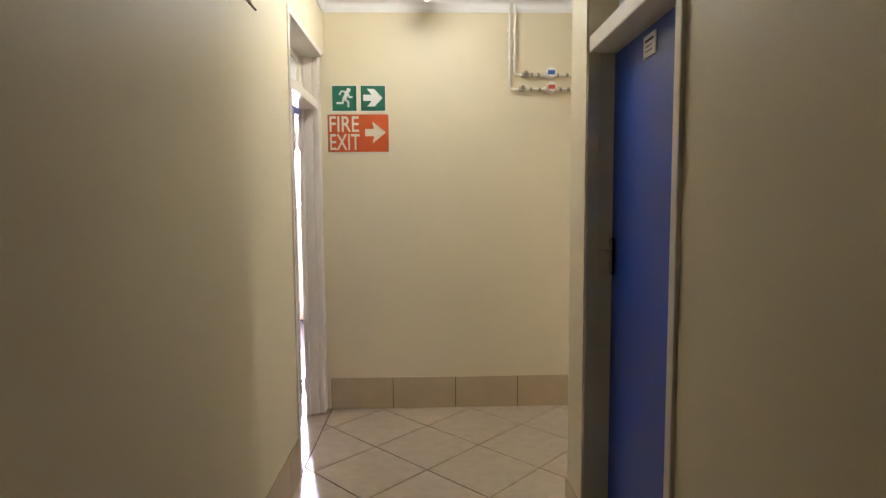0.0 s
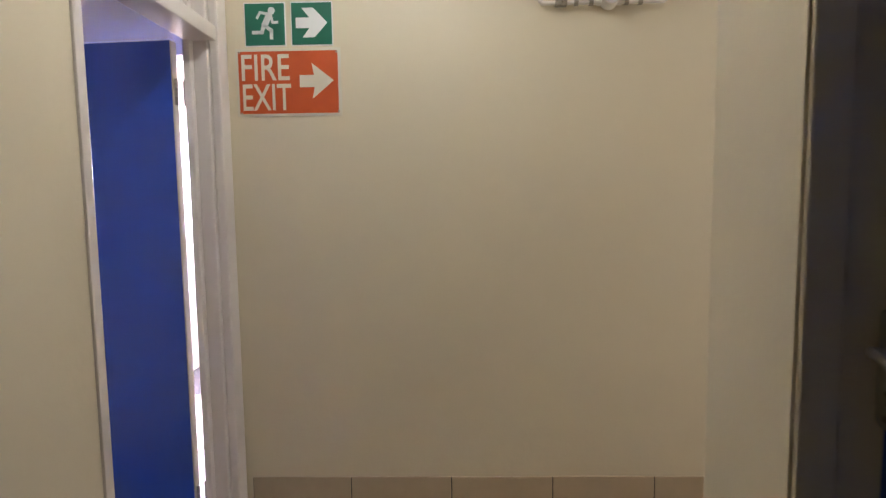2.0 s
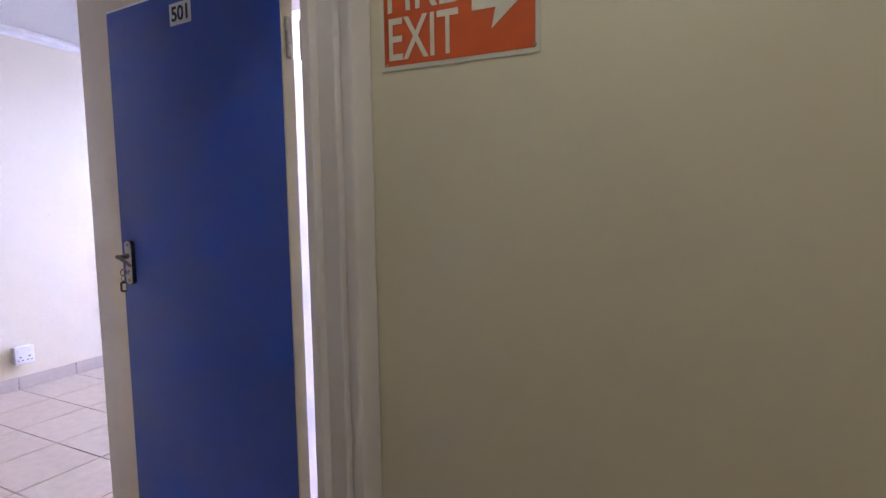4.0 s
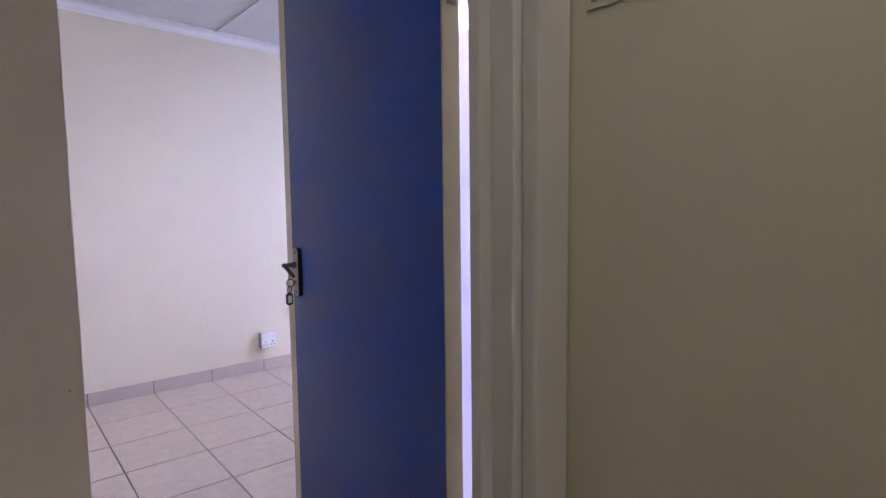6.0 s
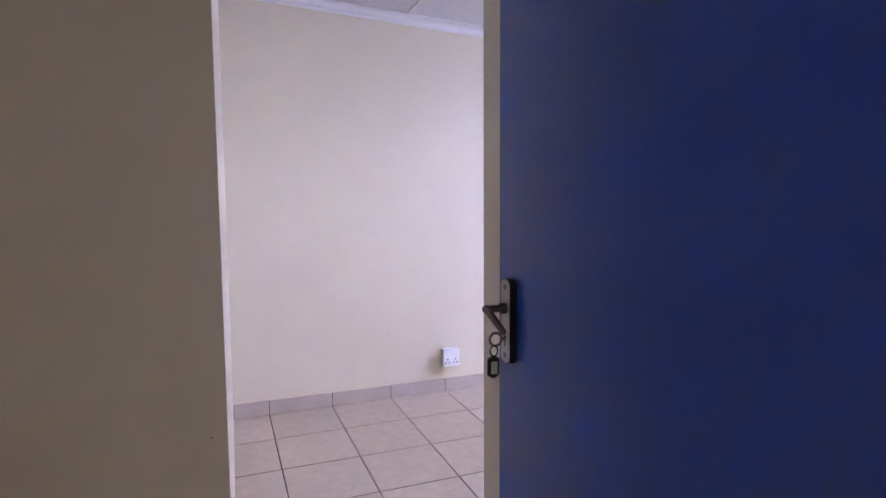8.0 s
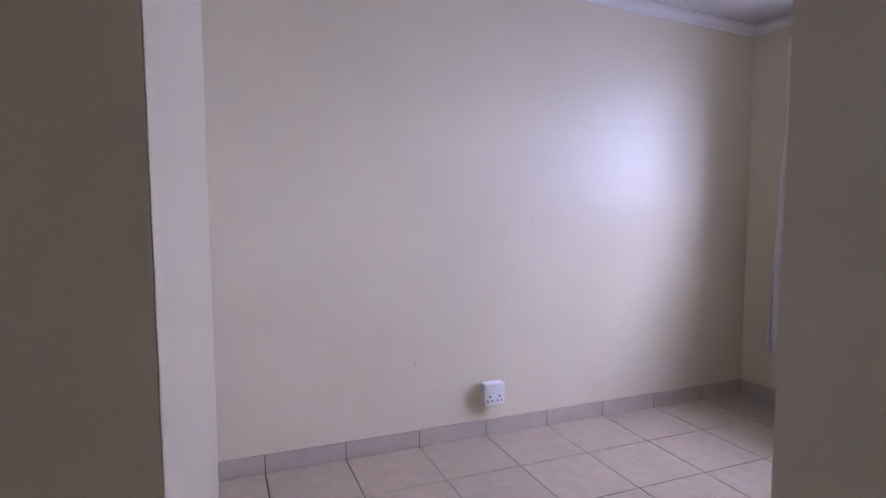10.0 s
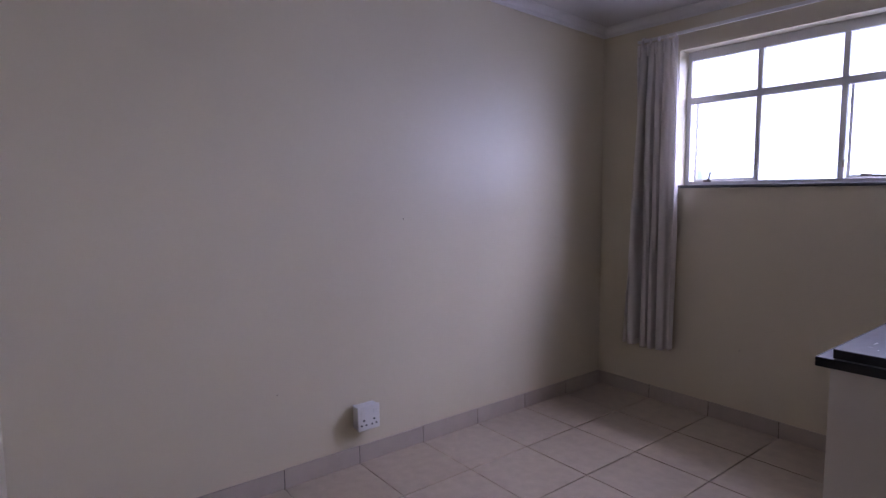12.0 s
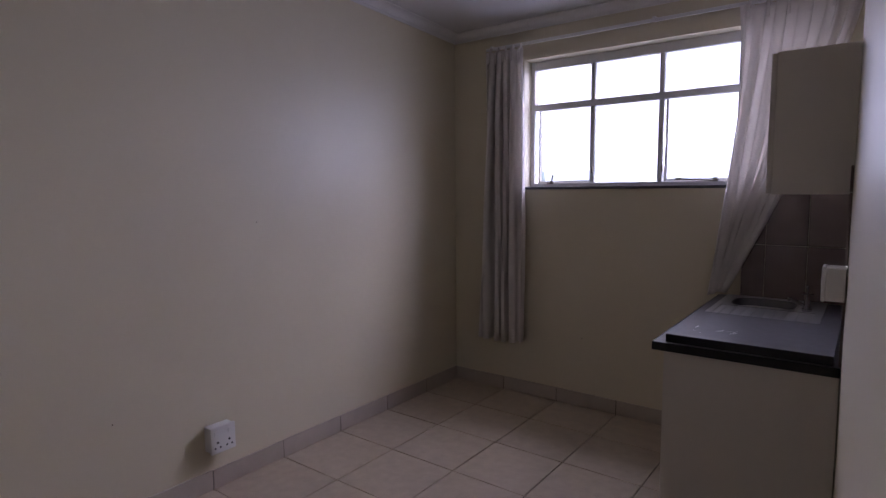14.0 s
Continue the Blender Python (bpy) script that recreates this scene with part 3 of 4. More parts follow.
# ---- room: window ----
def window():
    w = thing("window_1", "white steel window, two lower casements ajar", "window", kind="structure")
    y0, y1 = YN + 0.105, YN + 0.145
    bm = B()
    for r in [(WX0, WX0 + 0.03, WZ0, WZ1), (WX1 - 0.03, WX1, WZ0, WZ1), (WX0 + 0.03, WX1 - 0.03, WZ0, WZ0 + 0.028), (WX0 + 0.03, WX1 - 0.03, WZ1 - 0.06, WZ1)]:
        bx(bm, r[0], r[1], y0, y1, r[2], r[3], bevel=0.003)
    part("window_frame", bm, M_winf, w)
    xs = [WX0 + 0.015 + k * (WX1 - WX0 - 0.03) / 4 for k in range(5)]
    zt = 2.083
    for x in xs[1:4]:
        part("mullion", bx(B(), x - 0.016, x + 0.016, y0 + 0.002, y1 - 0.002, WZ0 + 0.028, WZ1 - 0.06, bevel=0.003), M_winf, w)
    part("transom", bx(B(), WX0 + 0.03, WX1 - 0.03, y0 - 0.004, y1, zt - 0.022, zt + 0.022, bevel=0.004), M_winf, w)
    for k in range(4):
        a, b = xs[k] + 0.016, xs[k + 1] - 0.016
        for z0, z1, low in ((zt + 0.022, WZ1 - 0.06, False), (WZ0 + 0.028, zt - 0.022, True)):
            if low and k in (0, 2):
                hx = a if k == 2 else b
                sg = 1 if k == 2 else -1
                sash = new("casement")
                sash.parent = w
                sash["label"] = "casement standing slightly ajar"
                sash.matrix_basis = pose(hx, y1 + 0.001, 0, 0, 0, 3.5 if k == 2 else -5)
                z1 += 0.03
                wd = (b - a + 0.012) * sg
                lo, hi = min(0, wd), max(0, wd)
                bm = B()
                for r in [(lo, lo + 0.018, z0, z1), (hi - 0.018, hi, z0, z1), (lo + 0.018, hi - 0.018, z0, z0 + 0.018), (lo + 0.018, hi - 0.018, z1 - 0.018, z1)]:
                    bx(bm, r[0], r[1], 0, 0.022, r[2], r[3], bevel=0.002)
                part("sash", bm, M_winf, sash)
                p = part("pane", bx(B(), lo + 0.016, hi - 0.016, 0.009, 0.013, z0 + 0.016, z1 - 0.016), M_glass, sash)
                p.visible_shadow = False
            else:
                p = part("pane", bx(B(), a, b, y0 + 0.018, y0 + 0.022, z0, z1), M_glass, w)
                p.visible_shadow = False
    # fittings
    bm = B()
    x = xs[0] + 0.15
    bx(bm, x - 0.03, x + 0.02, y0 - 0.01, y0, WZ0 + 0.022, WZ0 + 0.036, bevel=0.002)
    rod(bm, (x, y0 - 0.008, WZ0 + 0.03), (x + 0.02, y0 - 0.03, WZ0 + 0.05), 0.006)
    rod(bm, (x + 0.02, y0 - 0.03, WZ0 + 0.05), (x + 0.028, y0 - 0.03, WZ0 + 0.085), 0.006)
    part("window_catch", bm, M_dkmet, w, "dark metal casement catch")
    bm = B()
    x = xs[2] + 0.12
    rod(bm, (x, y0 - 0.008, WZ0 + 0.045), (x + 0.23, y0 - 0.02, WZ0 + 0.028), 0.005)
    bx(bm, x - 0.02, x + 0.015, y0 - 0.01, y0, WZ0 + 0.036, WZ0 + 0.052, bevel=0.002)
    bx(bm, x + 0.2, x + 0.225, y0 - 0.026, y0, WZ0 + 0.024, WZ0 + 0.05, bevel=0.002)
    part("window_stay", bm, M_dkmet, w, "metal casement stay bar")
    for x in (xs[1], xs[2] + 0.01):
        part("window_hinge", rod(B(), (x + 0.006, y0 - 0.006, WZ0 + 0.09), (x + 0.006, y0 - 0.006, WZ0 + 0.13), 0.006), M_valve, w)
    part("window_sill", bx(B(), WX0 - 0.012, WX1, YN - 0.012, y0, WZ0 - 0.016, WZ0 + 0.002, bevel=0.003), M_slate, w, "dark slate sill")


window()
pier = boxes("wall_outer_reveal", [(WX0 - 0.16, WX0 - 0.07, YN + 0.224, YN + 0.33, 1.3, 1.78)], M_brick, "red face-brick pier outside the window")


back = thing("backdrop", "bright white overcast sky beyond the window", "sky", kind="structure")
part("cloud_sheet", bx(B(), -9.0, 3.0, 9.6, 9.62, 1.45, 9.0), M_cloud, back)
# flat self-lit ridge standing for hills in haze
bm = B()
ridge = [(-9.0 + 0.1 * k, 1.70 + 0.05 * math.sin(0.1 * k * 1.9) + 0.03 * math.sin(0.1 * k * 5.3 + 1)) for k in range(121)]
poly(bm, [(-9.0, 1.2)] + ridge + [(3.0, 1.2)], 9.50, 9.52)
part("far_hills", bm, M_hill, back, "hill ridge on the horizon, haze painted as a pale glow")

# ---- curtains ----
def curtain(label, x_top, x_bot, z_top, z_bot, folds, bow, y_c, amp, seed):
    rnd = random.Random(seed)
    nu, nv = folds * 12, 44
    ph = [rnd.uniform(-0.5, 0.5) for _ in range(folds + 1)]
    wid = [rnd.uniform(0.55, 1.6) for _ in range(folds)]
    edge = [sum(wid[:k]) / sum(wid) for k in range(folds + 1)]
    dep = [rnd.uniform(0.55, 1.25) for _ in range(folds + 1)]
    drift = [rnd.uniform(-1, 1) for _ in range(folds + 1)]
    bm = B()
    grid = []
    for j in range(nv + 1):
        v = j / nv
        row = []
        for i in range(nu + 1):
            u = i / nu
            s = v ** bow
            xa = x_top[0] + (x_bot[0] - x_top[0]) * s
            xb = x_top[1] + (x_bot[1] - x_top[1]) * v ** min(bow, 1.3)
            uu = u + 0.02 * math.sin(9 * u + 3 * v)
            uq = min(0.9999, max(0.0, uu))
            k = max(q for q in range(folds) if edge[q] <= uq)
            w = (uq - edge[k]) / (edge[k + 1] - edge[k])
            lift = dep[k] + (dep[k + 1] - dep[k]) * w
            fade = 1 + 0.35 * (drift[k] + (drift[k + 1] - drift[k]) * w) * v
            a = amp * (0.45 + 0.55 * min(1, v * 5)) * lift * fade * (1 - 0.55 * v if bow > 2 else 1)
            y = y_c + a * (0.5 - math.cos(2 * math.pi * w)) * 0.9 + 0.010 * math.sin(5 * v + 7 * u)
            x = xa + (xb - xa) * uu + 0.010 * math.sin(4 * math.pi * w) + 0.008 * math.sin(6 * v + 11 * u)
            z = z_top + (z_bot - z_top) * v + (0.008 * math.sin(u * folds * 2 * math.pi) if v == 0 else 0) + 0.012 * v * math.sin(4 * u + seed)
            row.append(bm.verts.new((x, y, z)))
        grid.append(row)
    for j in range(nv):
        for i in range(nu):
            bm.faces.new((grid[j][i], grid[j][i + 1], grid[j + 1][i + 1], grid[j + 1][i]))
    c = thing("curtain", label, "curtain", "curtains at the window")
    p = part("drape", bm, M_cloth, c, smooth=True)
    so = p.modifiers.new("thickness", "SOLIDIFY")
    so.thickness = 0.002
    n = max(3, folds)
    for k in range(n):
        bm = B()
        x = x_top[0] + (x_top[1] - x_top[0]) * (k + 0.5) / n
        bx(bm, x - 0.006, x + 0.006, y_c - 0.030, y_c - 0.018, z_top - 0.085, z_top - 0.005, bevel=0.003)
        bx(bm, x - 0.003, x + 0.003, y_c - 0.004, y_c + 0.02, z_top - 0.02, z_top + 0.03)
        part("pinch_pleat", bm, M_cloth, c)
    return c


YC = YN - 0.085
curtain("cream curtain hanging straight with pinch pleats", (-4.475, -4.172), (-4.525, -4.152), 2.470, 0.405, 5, 0.8, YC - 0.015, 0.056, 3)
curtain("cream curtain drawn aside and tucked behind the sink", (-2.85, -2.29), (-2.955, -2.855), 2.482, 0.902, 6, 2.3, YC - 0.02, 0.038, 5)
rail = thing("curtain_rail", "white curtain rail above the window", "curtain rail")
part("rail", bx(B(), -4.50, XK - 0.01, YC + 0.012, YC + 0.030, 2.492, 2.512, bevel=0.003), M_white, rail)
for x in (-4.46, -3.32, -2.3):
    part("bracket", bx(B(), x - 0.01, x + 0.01, YC + 0.02, YN, 2.505, 2.525, bevel=0.002), M_white, rail)


# ---- socket and switch ----
def socket_outlet():
    s = thing("wall_socket", "white surface-mounted double plug socket", "socket")
    x1, ya, yb, za, zb = -4.757, 4.462, 4.598, 0.206, 0.342
    part("back_box", bx(B(), XW, x1 - 0.012, ya + 0.004, yb - 0.004, za + 0.004, zb - 0.004, bevel=0.006, seg=3), M_plast, s, smooth=True)
    f = part("face_plate", bx(B(), x1 - 0.012, x1, ya, yb, za, zb, bevel=0.005, seg=3), M_plast, s, smooth=True)
    for cy in (ya + 0.036, yb - 0.036):
        for dy, dz, r in ((0, 0.010, 0.0062), (-0.014, -0.016, 0.0054), (0.014, -0.016, 0.0054)):
            part("pin_hole", rod(B(), (x1 - 0.002, cy + dy, 0.252 + dz), (x1 + 0.0008, cy + dy, 0.252 + dz), r, n=10), M_dark, f)
    for cy in (ya + 0.030, yb - 0.030):
        part("rocker", bx(B(), x1 - 0.001, x1 + 0.005, cy - 0.013, cy + 0.013, 0.297, 0.322, bevel=0.0015), M_plast, f)


socket_outlet()
sw = thing("wall_switch", "white surface-mounted switch box above the counter", "switch")
part("back_box", bx(B(), XK - 0.056, XK, 5.245, 5.335, 1.127, 1.240, bevel=0.006, seg=3), M_plast, sw, smooth=True)
part("face_plate", bx(B(), XK - 0.068, XK - 0.056, 5.243, 5.337, 1.125, 1.242, bevel=0.005, seg=3), M_plast, sw, smooth=True)
part("rocker", bx(B(), XK - 0.070, XK - 0.067, 5.275, 5.305, 1.170, 1.202, bevel=0.001), M_plast, sw)


def wall_mark(x, y, z, nx, ny, r):
    """A small chip in the paint, its face along the given normal."""
    m = thing("wall_mark", "small dark chip in the cream wall paint", "paint chip", "chips in the wall paint")
    n = Vector((nx, ny, 0))
    bm = rod(B(), Vector((x, y, z)) - n * 0.001, Vector((x, y, z)) + n * 0.0012, r, r * 0.6, n=7)
    part("chip", bm, M_brownm, m)


wall_mark(XW, 4.821, 1.343, 1, 0, 0.004)
wall_mark(XW, 4.048, 0.492, 1, 0, 0.004)
wall_mark(XH, 2.888, 0.779, 1, 0, 0.004)
wall_mark(-3.764, YN, 0.481, 0, -1, 0.005)

# ---- kitchen ----
XB, KX, KZ = -2.272, -0.004, 0.039
unit = thing("base_cabinet", "white melamine sink base cabinet", "cabinet")
YC0 = 5.375
part("body", bx(B(), -2.845, XB - 0.002, YC0, YN - 0.002, 0.10, 0.847, bevel=0.001), M_mel, unit)
part("end_panel", bx(B(), -2.848, XB - 0.002, YC0 - 0.017, YC0, 0.0, 0.847, bevel=0.001), M_mel, unit, "plain white end panel")
part("plinth", bx(B(), -2.80, XB - 0.002, YC0 + 0.001, YN - 0.002, 0.0, 0.10), M_mel, unit)
for a, b in ((YC0 - 0.014, 6.02), (6.024, YN - 0.004)):
    d = part("cabinet_door", bx(B(), -2.866, -2.848, a, b, 0.11, 0.84, bevel=0.0015), M_mel, unit)
    hy = b - 0.05 if a < 5.9 else a + 0.05
    part("handle", rod(rod(rod(B(), (-2.89, hy, 0.62), (-2.89, hy, 0.74), 0.005), (-2.866, hy, 0.63), (-2.89, hy, 0.63), 0.004), (-2.866, hy, 0.73), (-2.89, hy, 0.73), 0.004), M_chrome, d)
top = thing("worktop", "dark grey laminate worktop with black edge", "worktop")
SX0, SX1, SY0, SY1 = -2.80, -2.50, 6.29, 6.57
part("slab", bx(bx(bx(bx(B(), -2.905, XB - 0.001, YC0 - 0.035, SY0, 0.809, 0.843, bevel=0.003), -2.905, XB - 0.001, SY1, YN - 0.001, 0.809, 0.843), -2.905, SX0, SY0, SY1, 0.809, 0.843), SX1, XB - 0.001, SY0, SY1, 0.809, 0.843), M_black, top)
part("edge_strip", bx(B(), -2.908, XB - 0.002, YC0 - 0.037, YC0 - 0.035, 0.809, 0.843), M_edge, top)
part("edge_strip", bx(B(), -2.908, -2.905, YC0 - 0.035, YN - 0.002, 0.809, 0.843), M_edge, top)
board = thing("loose_board", "dark laminate offcut board lying on the worktop", "board")
part("board", bx(B(), -2.858, XB - 0.022, YC0 - 0.018, 5.90, 0.844, 0.878, bevel=0.002), M_black, board)
part("edge_strip", bx(B(), -2.858, XB - 0.022, YC0 - 0.020, YC0 - 0.018, 0.8445, 0.877), M_edge, board)
rnd = random.Random(4)
for k in range(8):
    bm = B()
    a, x, y = rnd.uniform(0, 3.14), rnd.uniform(-2.80, -2.62), rnd.uniform(5.43, 5.56)
    l, w = rnd.uniform(0.004, 0.02), rnd.uniform(0.001, 0.0035)
    c, s = math.cos(a), math.sin(a)
    q = [bm.verts.new((x + u * l * c - v * w * s, y + u * l * s + v * w * c, 0.8786)) for u, v in ((-1, -1), (1, -1), (1, 1), (-1, 1))]
    bm.faces.new(q)
    part("plaster_splash", bm, M_signw, board, "dried white plaster mark")


def sink():
    s = thing("sink", "stainless steel drop-in sink with grooved drainer", "sink")
    x0, x1, y0, y1, z = -2.858, -2.375, 5.93, 6.615, 0.8435
    bm = B()
    rim = [(x0, x1, y0, y0 + 0.02), (x0, x0 + 0.03, y0 + 0.02, y1), (x1 - 0.03, x1, y0 + 0.02, y1), (x0 + 0.03, x1 - 0.03, SY1, y1)]
    for r in rim:
        bx(bm, *r, z, z + 0.007, bevel=0.002)
    bx(bm, x0 + 0.03, x1 - 0.03, y0 + 0.02, SY0, z, z + 0.003)
    bx(bm, x0 + 0.03, SX0, SY0, SY1, z, z + 0.005)
    bx(bm, SX1, x1 - 0.03, SY0, SY1, z, z + 0.005)
    part("rim", bm, M_steel, s)
    for k in range(9):
        x = x0 + 0.055 + k * 0.046
        part("drainer_ridge", bx(B(), x - 0.008, x + 0.008, y0 + 0.05, SY0 - 0.03, z + 0.003, z + 0.0062, bevel=0.0015), M_steel, s)
    bm = B()
    n = 48
    rings = []
    for rr, zz in ((1.003, 0.0052), (1.0, 0.0055), (0.965, 0.003), (0.95, -0.012), (0.90, -0.12), (0.78, -0.145), (0.12, -0.15)):
        ring = []
        for k in range(n):
            a = 2 * math.pi * k / n
            c, q = math.cos(a), math.sin(a)
            e = 0.05 if rr > 1.001 else 0.62
            px = (abs(c) ** e) * (1 if c > 0 else -1) * (SX1 - SX0) / 2 * rr
            py = (abs(q) ** e) * (1 if q > 0 else -1) * (SY1 - SY0) / 2 * rr
            ring.append(bm.verts.new(((SX0 + SX1) / 2 + px, (SY0 + SY1) / 2 + py, z + zz)))
        rings.append(ring)
    deck = B()
    outer = [deck.verts.new(v.co) for v in rings[0]]
    inner = [deck.verts.new(v.co) for v in rings[1]]
    for k in range(n):
        deck.faces.new((outer[k], outer[(k + 1) % n], inner[(k + 1) % n], inner[k]))
    part("deck", deck, M_steel, s)
    for v in rings.pop(0):
        bm.verts.remove(v)
    for a, b in zip(rings, rings[1:]):
        for k in range(n):
            bm.faces.new((a[k], a[(k + 1) % n], b[(k + 1) % n], b[k]))
    bm.faces.new(rings[-1])
    part("bowl", bm, M_bowl, s, smooth=True)
    part("drain", rod(B(), ((SX0 + SX1) / 2, (SY0 + SY1) / 2, z - 0.149), ((SX0 + SX1) / 2, (SY0 + SY1) / 2, z - 0.146), 0.03, n=20), M_chrome, s)


sink()
tap = thing("tap", "chrome pillar tap with cross handle by the sink", "tap")
tx, ty, tz = -2.448, 6.33, 0.8485
part("tap_body", rod(rod(B(), (tx, ty, tz), (tx, ty, tz + 0.012), 0.022, n=20), (tx, ty, tz + 0.01), (tx, ty, tz + 0.062), 0.015, 0.013, n=20), M_tap, tap, smooth=True)
part("spout", rod(rod(B(), (tx, ty, tz + 0.022), (tx - 0.075, ty - 0.012, tz + 0.062), 0.008, 0.0065), (tx - 0.075, ty - 0.012, tz + 0.064), (tx - 0.080, ty - 0.013, tz + 0.046), 0.007), M_tap, tap, smooth=True)
bm = rod(B(), (tx, ty, tz + 0.060), (tx, ty, tz + 0.118), 0.007)
for a in range(4):
    c, s = math.cos(a * math.pi / 2 + 0.4), math.sin(a * math.pi / 2 + 0.4)
    rod(bm, (tx, ty, tz + 0.086), (tx + 0.026 * c, ty + 0.026 * s, tz + 0.086), 0.005, 0.006)
ball(bm, (tx, ty, tz + 0.120), 0.010)
part("cross_handle", bm, M_tap, tap, smooth=True)

wc = thing("wall_cabinet", "white melamine wall cabinet over the counter", "cabinet")
part("body", bx(B(), -2.518, XB - 0.001, 5.437, 6.30, 1.480, 1.988, bevel=0.001), M_mel, wc)
part("end_panel", bx(B(), -2.518, XB - 0.001, 5.42, 5.437, 1.478, 1.990, bevel=0.001), M_mel, wc)
for a, b in ((5.422, 5.85), (5.854, 6.298)):
    d = part("cabinet_door", bx(B(), -2.537, -2.519, a, b, 1.482, 1.986, bevel=0.0015), M_mel, wc)
    part("handle", rod(B(), (-2.545, b - 0.05 if a < 5.6 else a + 0.05, 1.51), (-2.545, b - 0.05 if a < 5.6 else a + 0.05, 1.61), 0.008), M_chrome, d)

for ob in (unit, top, board, bpy.data.objects["sink"], tap, wc):
    ob.location.x += KX
for ob in (top, board, bpy.data.objects["sink"], tap):
    ob.location.z += KZ

# ---- tiled pieces ----
for nm, x0, x1, along in (("splashback", -2.80, XK - 0.009, "x"), ("splashback", YJ + 0.002, YN - 0.012, "y")):
    sp = thing(nm, "dark brown glazed splashback tiles behind the sink", "splashback", kind="structure")
    z = 0.885
    while z < 1.54:
        h = min(0.298, 1.575 - z)
        u = x1
        while u > x0 + 0.02:
            w = min(0.198 if along == "x" else 0.298, u - x0)
            if along == "x":
                part("tile", bx(B(), u - w, u, YN - 0.009, YN - 0.001, z, z + h, bevel=0.0012, seg=1), M_brown, sp)
            else:
                part("tile", bx(B(), XK - 0.009, XK - 0.001, u - w, u, z, z + h, bevel=0.0012, seg=1), M_brown, sp)
            u -= w + 0.003
        z += h + 0.003


def clip_poly(pts, x0, x1, y0, y1):
    for ax, lim, keep in ((0, x0, 1), (0, x1, -1), (1, y0, 1), (1, y1, -1)):
        out = []
        for k, p in enumerate(pts):
            q = pts[(k + 1) % len(pts)]
            dp, dq = (p[ax] - lim) * keep, (q[ax] - lim) * keep
            if dp >= 0:
                out.append(p)
            if dp * dq < 0:
                f = dp / (dp - dq)
                out.append((p[0] + f * (q[0] - p[0]), p[1] + f * (q[1] - p[1])))
        pts = out
        if len(pts) < 3:
            return []
    return pts


def floor_tile(pts, parent, rnd):
    """A tile with an eased edge, its top close to z = 0."""
    c = Vector((sum(p[0] for p in pts) / len(pts), sum(p[1] for p in pts) / len(pts)))
    area = abs(sum(pts[k][0] * pts[(k + 1) % len(pts)][1] - pts[(k + 1) % len(pts)][0] * pts[k][1] for k in range(len(pts)))) / 2
    if area < 0.0006:
        return
    dz = rnd.uniform(-0.0006, 0.0006)
    bm = B()
    rings = []
    for inset, z in ((0.0, -0.009), (0.0, -0.0010 + dz), (0.0010, dz)):
        ring = []
        for p in pts:
            d = c - Vector(p)
            q = Vector(p) + d.normalized() * min(inset * 1.3, d.length * 0.4)
            ring.append(bm.verts.new((q.x, q.y, z)))
        rings.append(ring)
    n = len(pts)
    for a, b in zip(rings, rings[1:]):
        for k in range(n):
            bm.faces.new((a[k], a[(k + 1) % n], b[(k + 1) % n], b[k]))
    bm.faces.new(rings[-1])
    part("tile", bm, M_tile, parent)


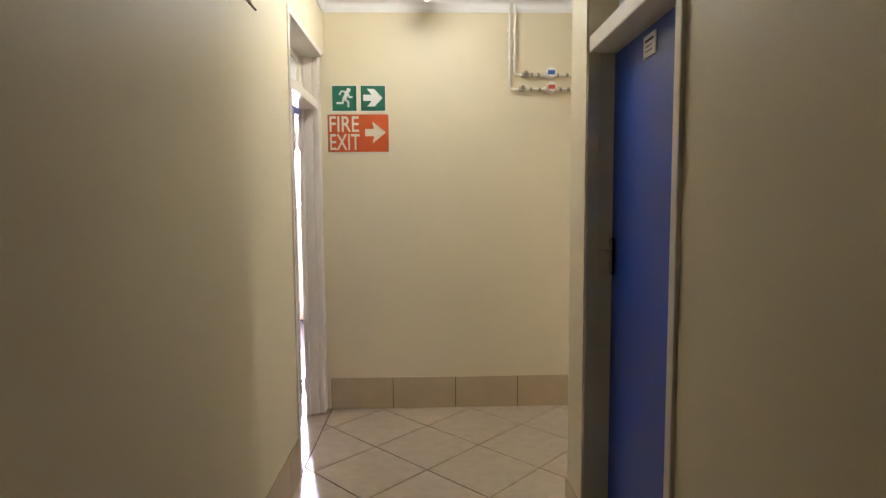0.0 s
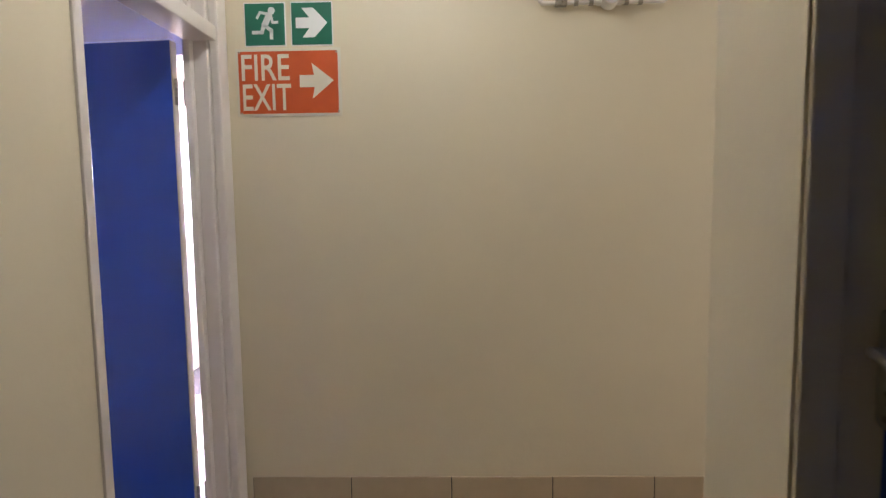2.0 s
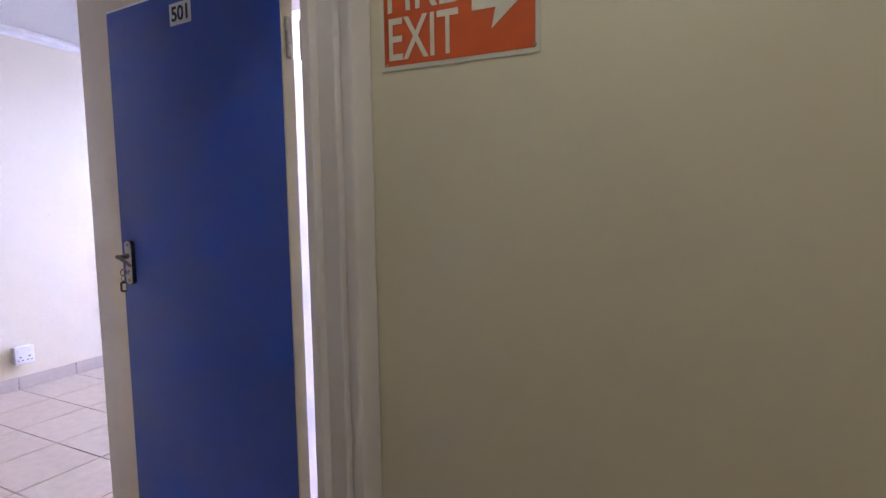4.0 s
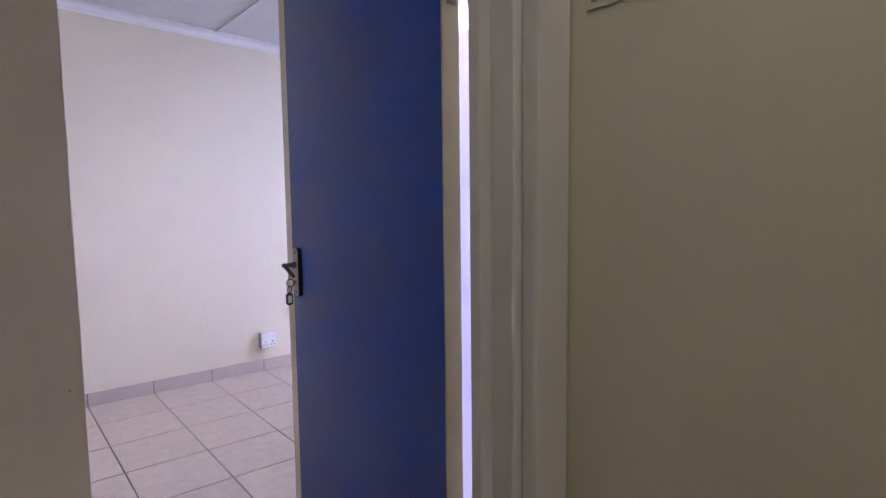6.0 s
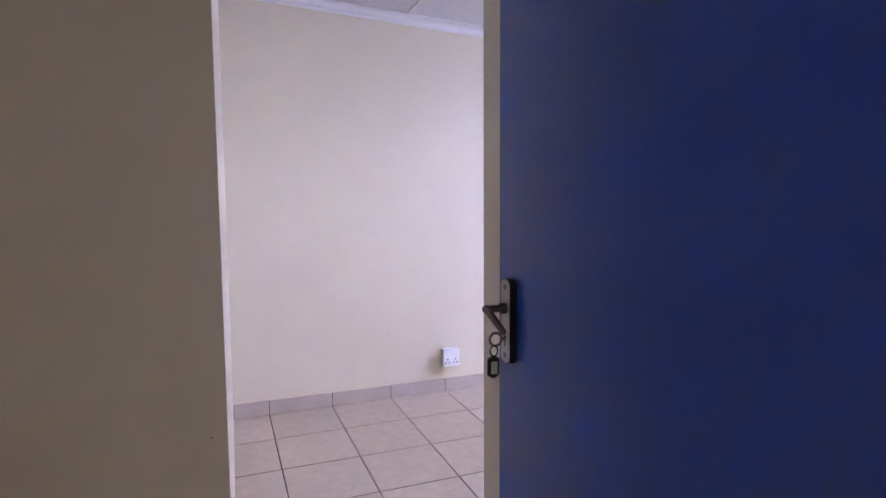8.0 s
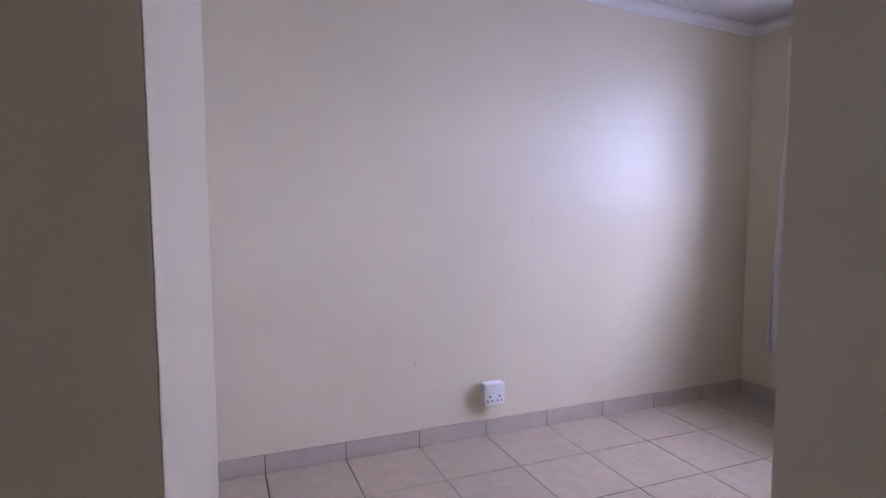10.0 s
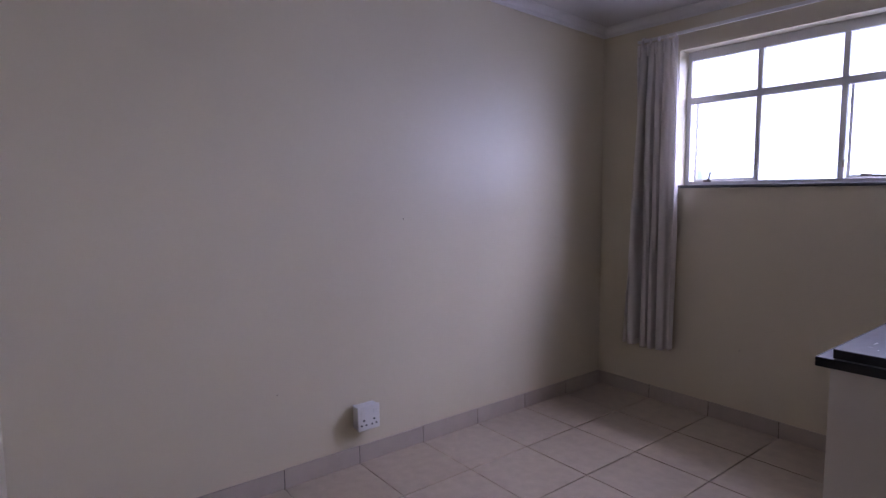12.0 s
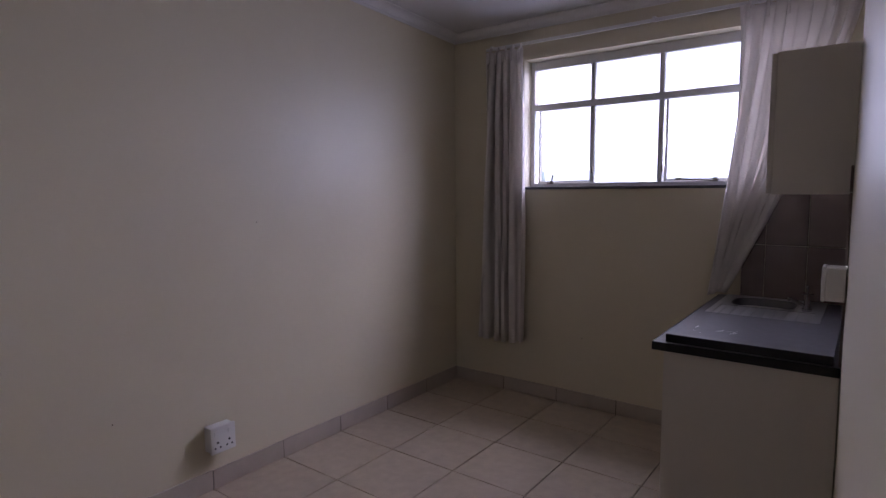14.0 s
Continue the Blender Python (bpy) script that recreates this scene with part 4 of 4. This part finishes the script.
rnd = random.Random(11)
P, G = 0.434, 0.0072
e = P / math.sqrt(2)
g = (P - G) / math.sqrt(2)
for region in ((-0.753, XR, -2.3, YP), (-0.753, 3.2, YP + 0.003, YE)):
    for i in range(-18, 19):
        for j in range(-18, 19):
            cx, cy = -0.083 + e * (i + j), 3.171 + e * (i - j) + e
            q = clip_poly([(cx - g, cy), (cx, cy - g), (cx + g, cy), (cx, cy + g)], *region)
            if len(q) > 2:
                floor_tile(q, floor_corridor, rnd)
for region in ((XW, XK2, YSH, YN), (XK2, -0.762, YSH, YH), (XH, -0.762, 2.15, YSH - 0.002), (-2.09, -0.85, YH + 0.002, 5.2)):
    for i in range(-2, 11):
        for j in range(-10, 6):
            x0, y0 = -4.381 + P * i, 5.368 + P * j
            q = clip_poly([(x0 + G / 2, y0 + G / 2), (x0 + P - G / 2, y0 + G / 2), (x0 + P - G / 2, y0 + P - G / 2), (x0 + G / 2, y0 + P - G / 2)], *region)
            if len(q) > 2:
                floor_tile(q, floor_corridor, rnd)


def skirting(label, axis, fixed, inward, joints, lo, hi, h, material):
    """Upright skirting tiles along a wall."""
    s = thing("baseboard", label, "skirting", kind="structure")
    edges = sorted([lo] + [j for j in joints if lo + 0.01 < j < hi - 0.01] + [hi])
    for a, b in zip(edges, edges[1:]):
        t = 0.0095
        f0, f1 = min(fixed, fixed + inward * t), max(fixed, fixed + inward * t)
        u, v = a + 0.0022, b - 0.0022
        hh = h + rnd.uniform(-0.0015, 0.0015)
        if axis == "x":
            bm = bx(B(), u, v, f0, f1, 0.0, hh, bevel=0.0014, seg=1)
        else:
            bm = bx(B(), f0, f1, u, v, 0.0, hh, bevel=0.0014, seg=1)
        part("tile", bm, material, s)
    part("grout_line", bx(B(), *((lo, hi, min(fixed, fixed + inward * 0.006), max(fixed, fixed + inward * 0.006)) if axis == "x" else (min(fixed, fixed + inward * 0.006), max(fixed, fixed + inward * 0.006), lo, hi)), 0, h - 0.003), M_grout, s)
    return s


jx = [0.118 + 0.4405 * k for k in range(-3, 8)]
jy = [5.368 + P * k for k in range(-12, 5)]
jr = [-4.381 + P * k for k in range(-1, 8)]
skirting("tall tan half-tile skirting along the end wall", "x", YE, -1, jx, -0.757, 2.4, 0.221, M_skirt)
skirting("tall tan half-tile skirting along the corridor wall", "y", XL, 1, [0.1 + P * k for k in range(-5, 6)], -2.3, 2.485, 0.221, M_skirt)
skirting("tall tan half-tile skirting along the corridor wall", "y", XR, -1, [], 1.795, YP, 0.221, M_skirt)
skirting("tall tan half-tile skirting along the corridor wall", "y", XR, -1, [0.1 + P * k for k in range(-5, 3)], -2.3, 0.936, 0.221, M_skirt)
skirting("low grey-beige tile skirting in the room", "y", XW, 1, jy, YS, YN, 0.099, M_rskirt)
skirting("low grey-beige tile skirting under the window", "x", YN, -1, jr, XW + 0.01, -2.85, 0.099, M_rskirt)
skirting("low grey-beige tile skirting in the hall", "y", XH, 1, jy, 2.15, YSH, 0.099, M_rskirt)
